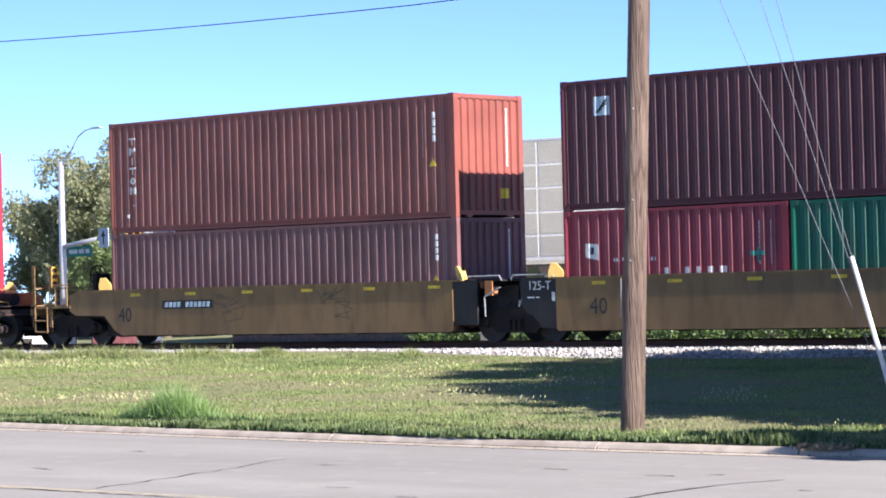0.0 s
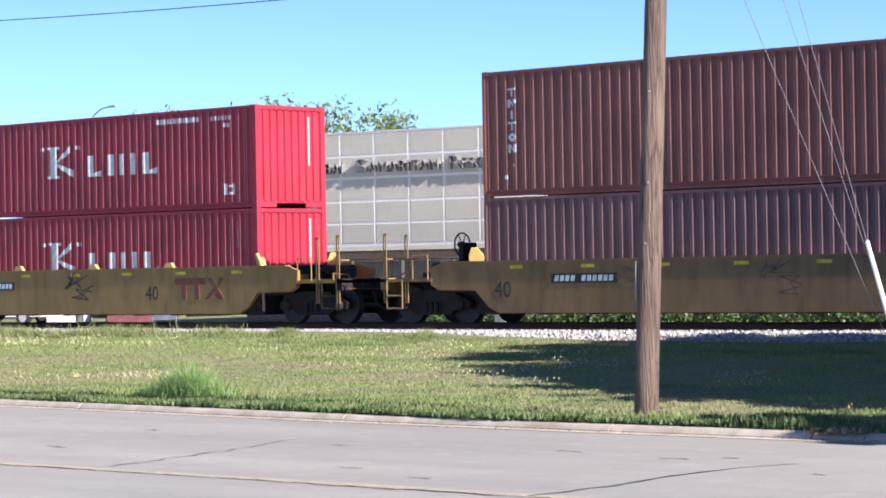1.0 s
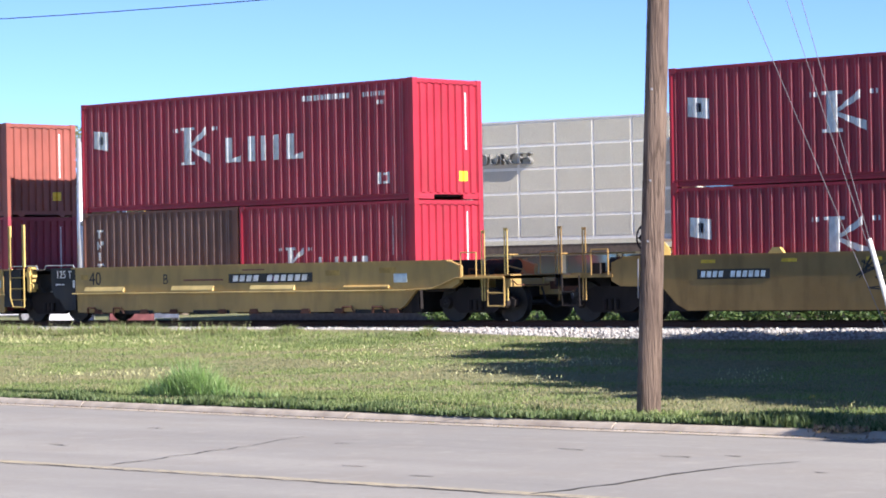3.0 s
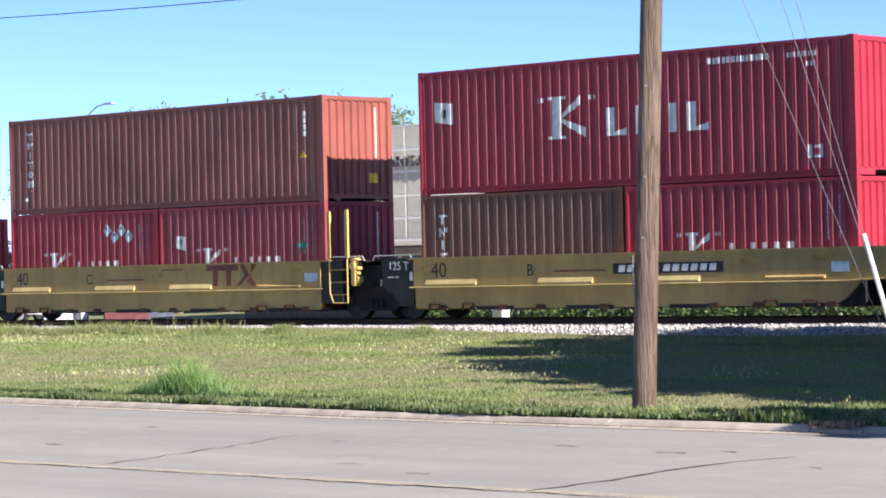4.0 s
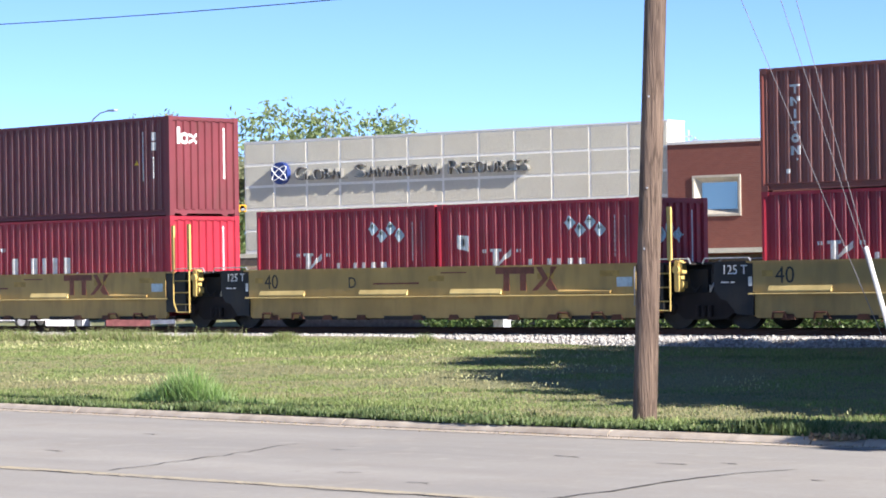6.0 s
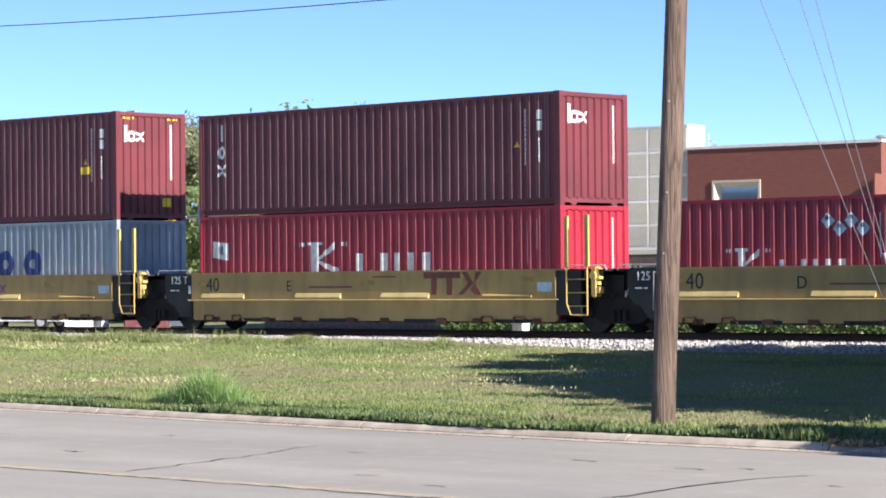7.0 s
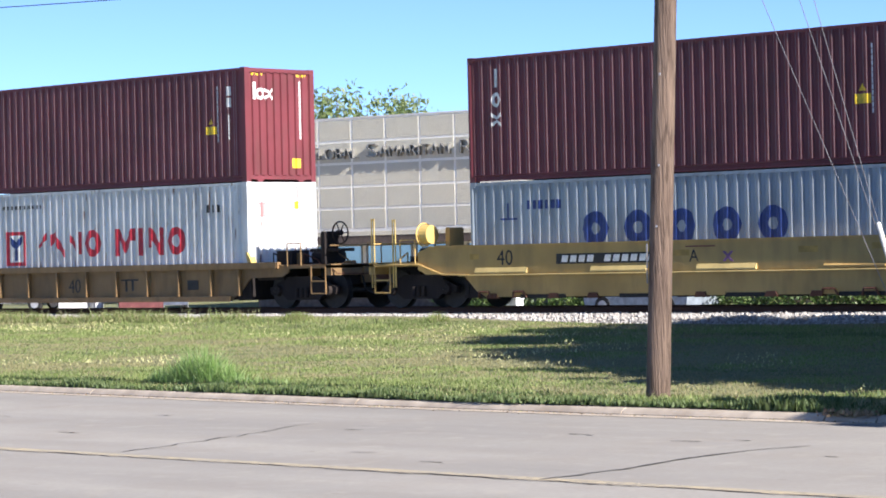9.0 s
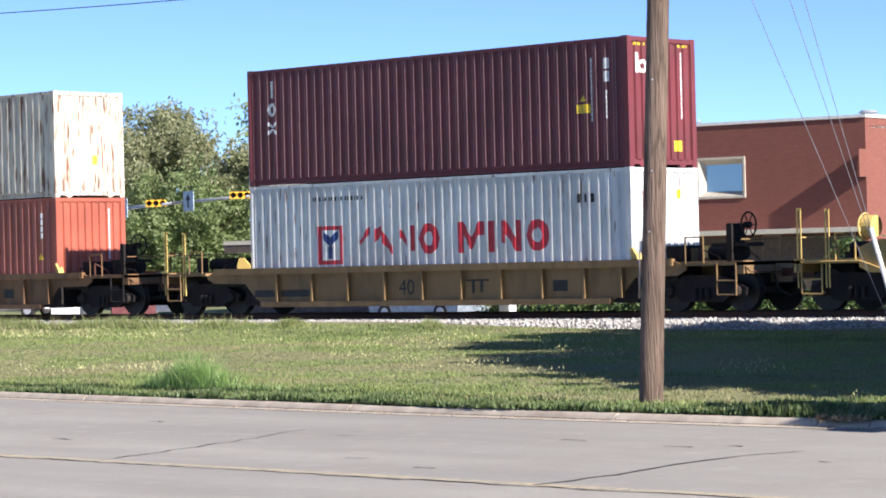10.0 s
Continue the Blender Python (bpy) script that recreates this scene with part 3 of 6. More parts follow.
def wave_steps(x0, x1, pitch=PITCH):
    """The corners of the corrugation between x0 and x1."""
    out = [x0]
    k = math.floor(x0 / pitch)
    while k * pitch < x1:
        for u in (0.19, 0.28, 0.72, 0.81) if pitch == 0.25 else (0.17, 0.33, 0.385, 0.615, 0.67, 0.83):
            x = (k + u) * pitch
            if x0 < x < x1:
                out.append(x)
        k += 1
    return out + [x1]


def sheet(x0, x1, z0, z1, pitch=PITCH, depth=DEPTH):
    """A corrugated sheet in x, z, that faces -y."""
    s = Shape()
    xs = wave_steps(x0, x1, pitch)
    for a, b in zip(xs, xs[1:]):
        ya, yb = wave(a, pitch, depth), wave(b, pitch, depth)
        s.face((a, ya, z0), (b, yb, z0), (b, yb, z1), (a, ya, z1))
    return s


def marks(rects, pitch=PITCH, depth=DEPTH, lift=0.004):
    """Painted shapes that follow the corrugation: x0, x1, then lower and upper z at both ends."""
    s = Shape()
    for x0, x1, a0, b0, a1, b1 in rects:
        xs = wave_steps(x0, x1, pitch)
        for p, q in zip(xs, xs[1:]):
            u, v = (p - x0) / (x1 - x0), (q - x0) / (x1 - x0)
            s.face((p, wave(p, pitch, depth) - lift, a0 + (a1 - a0) * u), (q, wave(q, pitch, depth) - lift, a0 + (a1 - a0) * v),
                   (q, wave(q, pitch, depth) - lift, b0 + (b1 - b0) * v), (p, wave(p, pitch, depth) - lift, b0 + (b1 - b0) * u))
    return s


def block(x, z, w, h):
    return (x, x + w, z, z + h, z, z + h)


def diamond(x, z, r):
    return [(x - r, x, z, z, z - r, z + r), (x, x + r, z - r, z + r, z, z)]


def ring(x, z, w, h, t, n=10):
    """An upright oval ring in slices, x and z at its lower left."""
    out = []
    cx, cz, a, b = x + w / 2, z + h / 2, w / 2, h / 2

    def half(p, a, b):
        return b * math.sqrt(max(0.0, 1 - (p / a) ** 2)) if abs(p) < a else 0.0
    cuts = sorted({-a + 2 * a * i / n for i in range(n + 1)} | {t - a, a - t})
    for p, q in zip(cuts, cuts[1:]):
        o0, o1, i0, i1 = half(p, a, b), half(q, a, b), half(p, a - t, b - t), half(q, a - t, b - t)
        out.append((cx + p, cx + q, cz + i0, cz + o0, cz + i1, cz + o1))
        out.append((cx + p, cx + q, cz - o0, cz - i0, cz - o1, cz - i1))
    return out


def star(x, z, w, h):
    """Four arms that meet in the middle."""
    m, e = x + w / 2, x + w
    return [(x, m, z + 0.7 * h, z + h, z + 0.5 * h, z + 0.68 * h), (x, m, z, z + 0.3 * h, z + 0.32 * h, z + 0.5 * h), (m, e, z + 0.5 * h, z + 0.68 * h, z + 0.7 * h, z + h), (m, e, z + 0.32 * h, z + 0.5 * h, z, z + 0.3 * h)]


def line_word(x, z, h, k=1.0):
    """The red line's mark in plain shapes: a tall upright with a wedge, then four smaller uprights and feet."""
    g, x4 = h * 0.655, x + 1.6 * k
    out = [block(x + 0.12 * k, z, 0.27 * k, h), *[block(p, q, w * k, 0.07) for p, w in ((x, 0.12), (x + 0.39 * k, 0.11)) for q in (z, z + h - 0.07)]]
    out += [(x + 0.39 * k, x + 0.95 * k, z + h * 0.48, z + h * 0.58, z + h * 0.78, z + h), (x + 0.39 * k, x + 1.08 * k, z + h * 0.38, z + h * 0.48, z, z + h * 0.24)]
    for dx, w, foot in ((0.1, 0.2, 0.36), (0.92, 0.22, 0.0), (1.36, 0.2, 0.0), (1.84, 0.2, 0.0), (2.32, 0.24, 0.34)):
        out.append(block(x4 + dx * k, z, w * k, g))
        if foot:
            out.append((x4 + (dx + w) * k, x4 + (dx + w + foot) * k, z, z + 0.08, z, z + 0.17))
    return out


def pieces(name, rects):
    """Rows of fine print stay together; large shapes are taken apart where they don't touch."""
    if name in FINE:
        return [rects]
    groups = []
    for r in rects:
        for g in groups:
            if any(r[0] <= q[1] + 0.001 and q[0] <= r[1] + 0.001 and min(r[2], r[4]) <= max(q[3], q[5]) + 0.001 and min(q[2], q[4]) <= max(r[3], r[5]) + 0.001 for q in g):
                g.append(r)
                break
        else:
            groups.append([r])
    return groups


def container(label, mat, x, z, length=LONG, height=STD, group="", side=(), end=(), notch=False):
    """A freight container; x: its right end in the train, z: its base above the rails. side and end: name, material, shapes, label."""
    ob = thing("freight_container", label, "freight container", group=group)
    TRAIN.append((ob, x - length / 2, RAIL_Z + z))
    hl, hw, h, k = length / 2, W / 2, height, 0.012
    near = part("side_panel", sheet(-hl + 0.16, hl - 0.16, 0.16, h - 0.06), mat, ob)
    near.data.materials.append(ridge_lit(mat))
    # the outer bends get the paler paint, a highlight put into the colour
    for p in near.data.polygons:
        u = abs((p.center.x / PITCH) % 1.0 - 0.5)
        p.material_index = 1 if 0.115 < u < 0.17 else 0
    near.location = (0, -hw + k, 0)
    far = again(near, ob, pose(0, hw - k, 0, 0, 0, 180))
    wall = part("end_wall", sheet(-hw + 0.15, hw - 0.15, 0.15, h - 0.1, 0.25, 0.045), mat, ob)
    wall.matrix_basis = pose(hl - k, 0, 0, 0, 0, 90)
    door = Shape().box(-hw + 0.15, -0.01, 0.02, 0.06, 0.15, h - 0.12).box(0.01, hw - 0.15, 0.02, 0.06, 0.15, h - 0.12)
    for y in (-0.85, -0.35, 0.35, 0.85):
        door.tube((y, 0, 0.1), (y, 0, h - 0.1), 0.018, sides=6)
    part("doors", door, mat, ob).matrix_basis = pose(-hl + k, 0, 0, 0, 0, -90)
    part("roof", sheet(-hl + 0.1, hl - 0.1, -hw + 0.04, hw - 0.04, PITCH, 0.02), mat, ob).matrix_basis = pose(0, 0, h - 0.005, -90)
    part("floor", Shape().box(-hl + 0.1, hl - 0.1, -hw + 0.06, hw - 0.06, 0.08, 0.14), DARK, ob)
    post = part("corner_post", Shape().prism([(-0.08, -0.075), (0.08, -0.075), (0.08, 0.075), (0.02, 0.075), (-0.08, 0.03)], 0.1, h - 0.1, axis="z"), mat, ob)
    post.matrix_basis = pose(hl - 0.08, -hw + 0.075, 0)
    again(post, ob, pose(hl - 0.08, hw - 0.075, 0))
    again(post, ob, pose(-hl + 0.08, -hw + 0.075, 0, 0, 0, 180))
    again(post, ob, pose(-hl + 0.08, hw - 0.075, 0, 0, 0, 180))
    top = part("top_rail", Shape().box(-hl + 0.1, hl - 0.1, -0.03, 0.03, -0.07, 0, 0.008), mat, ob)
    top.location = (0, -hw + 0.036, h - 0.012)
    again(top, ob, pose(0, hw - 0.036, h - 0.012))
    low = Shape().prism([(-0.034, 0), (-0.034, 0.022), (0.008, 0.03), (0.008, 0.118), (-0.034, 0.126), (-0.034, 0.15), (0.03, 0.15), (0.03, 0)], -hl + 0.1, hl - 0.1, axis="x")
    low = part("bottom_rail", low, mat, ob)
    low.location = (0, -hw + 0.04, 0.02)
    again(low, ob, pose(0, hw - 0.04, 0.02, 0, 0, 180))
    head = part("end_header", Shape().box(-0.05, 0, -hw + 0.12, hw - 0.12, h - 0.12, h - 0.012), mat, ob)
    head.location = (hl - 0.012, 0, 0)
    if notch:
        sill = Shape().box(-0.07, 0, -hw + 0.12, -0.52, 0.02, 0.17).box(-0.07, 0, 0.52, hw - 0.12, 0.02, 0.17).box(-0.07, 0, -0.52, 0.52, 0.125, 0.17)
    else:
        sill = Shape().box(-0.07, 0, -hw + 0.12, hw - 0.12, 0.06, 0.17)
        for y in (-0.72, 0.72):
            sill.prism([(y - 0.14, 0.06), (y - 0.05, -0.0), (y + 0.05, -0.0), (y + 0.14, 0.06)], -0.06, -0.005, axis="x")
    part("end_sill", sill, mat, ob).location = (hl - 0.012, 0, 0)
    cast = None
    for sx in (-1, 1):
        for sy in (-1, 1):
            for cz in (0.0, h - 0.118):
                if cast is None:
                    cast = part("corner_casting", Shape().box(-0.089, 0.089, -0.081, 0.081, 0, 0.118, 0.012), mat, ob)
                    o = cast
                else:
                    o = again(cast, ob)
                o.location = (sx * (hl - 0.089), sy * (hw - 0.081), cz)
    for name, m, rects, lab in side:
        for one in pieces(name, rects):
            part(name, marks(one), m, ob, lab).location = (0, -hw + k, 0)
    for name, m, rects, lab in end:
        for one in pieces(name, rects):
            part(name, marks(one, 0.25, 0.045), m, ob, lab).matrix_basis = pose(hl - k, 0, 0, 0, 0, 90)
    return ob


def small_print(x, z, h, n, w=0.035):
    """An upright row of code figures, too small to read."""
    return [block(x, z + h * i / n, w, h / n * 0.82) for i in range(n)]


def flat_print(x, z, n, w=0.07, h=0.11, gap=0.04):
    return [block(x + i * (w + gap), z, w, h) for i in range(n)]


def end_print(h, tag=True):
    out = [("code_print", WHITE, small_print(0.62, h * 0.42, h * 0.48, 15, 0.045), "white code marks")]
    if tag:
        out.append(("caution_label", LABEL_YELLOW, [block(0.38, 0.45, 0.3, 0.24)], "yellow label"))
    return out


def red_long(x, z, h, label="red corrugated freight container with white lettering", web=True, notch=True, tag=False, mat=None, group=""):
    """The red line: a large white initial with four more letters, a pale flag and small print."""
    zc = h * 0.39
    side = []
    word = line_word(-2.14, zc, h * 0.33) + [block(p, zc + h * 0.29, 0.06, 0.1) for p in (-2.45, -2.33, -0.94, -0.82)]
    side.append(("letter_mark", WHITE, word, "large white company lettering"))
    side.append(("flag_mark", WHITE, [(-5.62, -5.05, h * 0.59, h * 0.75, h * 0.56, h * 0.73)], "white flag emblem"))
    side.append(("flag_centre", BLUE, [block(-5.38, h * 0.62, 0.12, 0.2)], "small blue device"))
    if web:
        side.append(("small_print", WHITE, flat_print(2.35, h * 0.87, 13, 0.09, 0.13, 0.035) + flat_print(4.4, h * 0.87, 9, 0.05, 0.11) + flat_print(4.9, h * 0.80, 3, 0.05, 0.1), "white small print"))
        side.append(("size_mark", WHITE, [block(4.9, h * 0.14, 0.08, 0.28), block(5.04, h * 0.14, 0.16, 0.06), block(5.04, h * 0.21, 0.16, 0.06), block(5.2, h * 0.14, 0.05, 0.28)], "white size mark"))
    else:
        side.append(("small_print", WHITE, small_print(5.05, h * 0.5, h * 0.38, 12) + small_print(5.35, h * 0.62, h * 0.26, 9), "white small print"))
    return container(label, mat or RED, x, z, LONG, h, group, side, end_print(h, tag), notch)


def tall_name(x, z, h, n, size, w):
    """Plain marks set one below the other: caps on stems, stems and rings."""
    out = []
    for i in range(n):
        zz = z + h - (i + 1) * size * 1.35
        kind = (0, 1, 2, 0, 3, 1)[i] if n > 3 else (2, 3, 4)[i]
        if kind == 0:
            out += [block(x, zz + size * 0.76, w, size * 0.24), block(x + w * 0.35, zz, w * 0.3, size * 0.76)]
        elif kind == 1:
            out += [block(x, zz, w * 0.28, size), (x + w * 0.28, x + w * 0.72, zz + size * 0.6, zz + size * 0.9, zz + size * 0.1, zz + size * 0.4), block(x + w * 0.72, zz + size * (0 if n == 6 and i == 5 else 0.5), w * 0.28, size * (1 if n == 6 and i == 5 else 0.5))]
        elif kind == 2:
            out.append(block(x + w * 0.32, zz, w * 0.34, size * (1 if n > 3 else 1.25)))
        elif kind == 3:
            out += ring(x, zz, w, size, w * 0.26, 6)
        else:
            out += star(x, zz, w, size)
    return out


def brown_long(x, z, h, mat, label, letters=6, logo=False, group=""):
    side = []
    if letters:
        side.append(("letter_mark", WHITE, tall_name(-5.35, h * 0.36, h * 0.52, letters, 0.19 if letters > 4 else 0.3, 0.26), "white letters set upright one below another"))
        side.append(("spot", WHITE, [block(-5.45, h * 0.14, 0.09, 0.09), block(-5.2, h * 0.24, 0.05, 0.05)], "small white spots"))
    if logo:
        side.append(("logo_mark", PLACARD, [block(-5.15, h * 0.72, 0.42, 0.42)], "pale square logo"))
        side.append(("logo_device", DARK, [(-5.1, -4.8, h * 0.735, h * 0.76, h * 0.80, h * 0.85)], "dark curved device"))
    side.append(("small_print", WHITE, small_print(5.05, h * 0.5, h * 0.38, 14, 0.03) + small_print(5.4, h * 0.62, h * 0.25, 4, 0.09), "white small print"))
    side.append(("warning_label", LABEL_YELLOW, [(4.3 + 0.95, 5.38, h * 0.42, h * 0.43, h * 0.42, h * 0.49), (5.38, 5.5, h * 0.42, h * 0.49, h * 0.42, h * 0.43)], "yellow warning triangle"))
    return container(label, mat, x, z, LONG, h, group, side, end_print(h))


def maroon_box(x, z, h, label, group=""):
    side = [("letter_mark", WHITE, tall_name(-5.4, h * 0.36, h * 0.55, 3, 0.34, 0.3), "white letters set upright one below another"),
            ("small_print", WHITE, small_print(5.0, h * 0.36, h * 0.5, 12, 0.04) + small_print(5.4, h * 0.66, h * 0.2, 2, 0.13) + small_print(5.45, h * 0.38, h * 0.22, 6, 0.03), "white small print"),
            ("caution_label", LABEL_YELLOW, [block(4.6, h * 0.43, 0.38, 0.2)] * (h > 2.7) + [(4.68, 4.78, h * 0.52, h * 0.525, h * 0.52, h * 0.575), (4.78, 4.88, h * 0.52, h * 0.575, h * 0.52, h * 0.525)], "yellow warning labels")]
    end = [("letter_mark", WHITE, [block(-0.93, h * 0.72, 0.1, 0.44)] + ring(-0.79, h * 0.72, 0.26, 0.3, 0.075, 6) + star(-0.49, h * 0.72, 0.28, 0.3), "white company lettering"),
           ("code_print", WHITE, small_print(0.68, h * 0.38, h * 0.52, 15, 0.1), "white code marks")]
    if h > 2.7:
        end.append(("caution_label", LABEL_YELLOW, [block(0.4, 0.36, 0.34, 0.24)], "yellow label"))
        end.append(("stripe_label", LABEL_YELLOW, [block(-0.95 + 0.1 * i, h - 0.2, 0.05, 0.06) for i in range(4)] + [block(0.6 + 0.1 * i, h - 0.2, 0.05, 0.06) for i in range(4)], "yellow and black stripes"))
    return container(label, MAROON, x, z, LONG, h, group, side, end)


def red_short(x, z, h, label, mat=None, placards=False, word=True, mark=False, group=""):
    side = []
    if word:
        side.append(("letter_mark", WHITE, line_word(-1.42, h * 0.31, h * 0.28, 0.68) + [block(p, h * 0.555, 0.05, 0.08) for p in (-1.66, -1.56, -0.62, -0.52)], "large white company lettering"))
    if mark:
        side.append(("flag_mark", WHITE, [(-2.45, -2.05, h * 0.60, h * 0.72, h * 0.57, h * 0.71)], "white flag emblem"))
        side.append(("flag_centre", BLUE, [block(-2.3, h * 0.625, 0.09, 0.15)], "small blue device"))
    if mark and not placards:
        side.append(("spray_mark", TEAL, [block(2.2, h * 0.52, 0.08, 0.3), block(2.05, h * 0.57, 0.15, 0.09), block(2.28, h * 0.57, 0.13, 0.09)], "teal spray mark"))
    if placards:
        d, e = [], []
        for i in range(4):
            q = diamond(0.98 + 0.29 * i, h * (0.80 if i % 2 == 0 else 0.735), 0.17)
            d += q
            e += diamond(0.98 + 0.29 * i, h * (0.80 if i % 2 == 0 else 0.735) + 0.06, 0.06)
        side.append(("hazard_placard", PLACARD, d, "row of pale diamond placards"))
        side.append(("placard_figure", BLACK_MARK, e, "dark figures on the placards"))
    side.append(("small_print", WHITE, small_print(2.25, h * 0.5, h * 0.36, 9, 0.03) + small_print(2.55, h * 0.5, h * 0.36, 9, 0.03), "white small print"))
    end = end_print(h, False)
    if placards:
        q, r = [], []
        for i in range(3):
            q += diamond(-0.45 + 0.3 * i, h * (0.74 if i % 2 else 0.68), 0.18)
            r += diamond(-0.45 + 0.3 * i, h * (0.74 if i % 2 else 0.68) + 0.05, 0.06)
        end.append(("hazard_placard", PLACARD, q, "pale diamond placards"))
        end.append(("placard_figure", BLACK_MARK, r, "dark figures on the placards"))
    return container(label, mat or RED, x, z, SHORT, h, group, side, end, False)


# ---- well wagons ----
HALF = LONG / 2
WHEELS = []


def truck(parent, x, r=0.46):
    """A two-axle bogie with turning wheelsets."""
    t = part("bogie", Shape().box(-0.2, 0.2, -1.0, 1.0, 0.45, 0.72, 0.03), GRIMY, parent, "black cast-iron bogie")
    t.location = (x, 0, 0)
    frame_line = [(-1.15, 0.36), (-0.75, 0.36), (-0.55, 0.22), (0.55, 0.22), (0.75, 0.36), (1.15, 0.36), (1.18, 0.52), (0.95, 0.62), (0.5, 0.80), (-0.5, 0.80), (-0.95, 0.62), (-1.18, 0.52)]
    f = part("side_frame", Shape().prism(frame_line, -1.08, -0.93), GRIMY, t)
    again(f, t, pose(0, 2.01, 0))
    sp = Shape()
    for dx in (-0.16, 0.0, 0.16):
        sp.tube((dx, -1.12, 0.28), (dx, -1.12, 0.52), 0.06, sides=8)
    sp = part("spring", sp, GRIMY, t)
    again(sp, t, pose(0, 2.24, 0))
    cap = None
    for dx in (-0.89, 0.89):
        w = Shape()
        w.tube((0, -1.15, 0), (0, 1.15, 0), 0.085, sides=10)
        for sy in (-1, 1):
            w.tube((0, sy * 0.70, 0), (0, sy * 0.735, 0), r + 0.025, sides=28)
            w.tube((0, sy * 0.735, 0), (0, sy * 0.835, 0), r, r - 0.01, sides=28)
            for i in range(3):
                q = 2 * math.pi * i / 3
                w.tube((0.05 * math.cos(q), sy * 1.15, 0.05 * math.sin(q)), (0.05 * math.cos(q), sy * 1.19, 0.05 * math.sin(q)), 0.022, sides=6)
        w = part("wheelset", w, WHEEL, t, "worn steel wheels on an axle")
        w.location = (dx, 0, r)
        WHEELS.append((w, dx, r))
        if cap is None:
            cap = part("bearing_cap", Shape().tube((0, -1.17, 0), (0, -1.06, 0), 0.13, 0.15, 12), GRIMY, t)
            cap.location = (dx, 0, r)
        else:
            again(cap, t, pose(dx, 0, r))
    return t


def side_outline(kind, left, right):
    """The outline of a wagon's side plate in x, z: full depth between the bogies, cut away over them at a plain end."""
    top, low = (1.12 if kind == "rib" else 1.44), 0.26
    out = []
    if left == "plain":
        out += [(-HALF - 1.55, top - 0.12), (-HALF - 1.55, 0.92), (-HALF - 1.3, 0.80), (-HALF - 0.15, 0.78), (-HALF + 0.25, 0.40), (-HALF + 0.55, low)]
    else:
        out += [(-HALF - 0.12, top), (-HALF - 0.12, low + 0.05), (-HALF - 0.06, low)]
    if right == "plain":
        out += [(HALF - 0.55, low), (HALF - 0.25, 0.40), (HALF + 0.15, 0.78), (HALF + 1.3, 0.80), (HALF + 1.55, 0.92), (HALF + 1.55, top - 0.12), (HALF + 1.2, top)]
    else:
        out += [(HALF - 0.1, low), (HALF - 0.02, low + 0.05), (HALF - 0.02, top)]
    if left == "plain":
        out += [(-HALF - 1.2, top)]
    return out


def clipped(outline, z0, z1):
    """The part of an outline between two heights (the outline is monotone along its flanks)."""
    def cut(points, level, keep_above):
        res = []
        for p, q in zip(points, points[1:] + points[:1]):
            inside = (p[1] >= level) == keep_above or p[1] == level
            other = (q[1] >= level) == keep_above or q[1] == level
            if inside:
                res.append(p)
            if inside != other:
                u = (level - p[1]) / (q[1] - p[1])
                res.append((p[0] + (q[0] - p[0]) * u, level))
        return res
    return cut(cut(outline, z0, True), z1, False)


def handrail(parent, x, y, z0, z1, mat=None, w=0.0):
    s = Shape()
    if w:
        s.rod([(x, y, z1), (x, y, z0 + 0.25), (x + 0.12, y, z0), (x + w, y, z0), (x + w, y, z1 - 0.2)], 0.019)
    else:
        s.tube((x, y, z0), (x, y, z1), 0.019, sides=6)
    return part("handrail", s, mat or RAIL_YELLOW, parent)


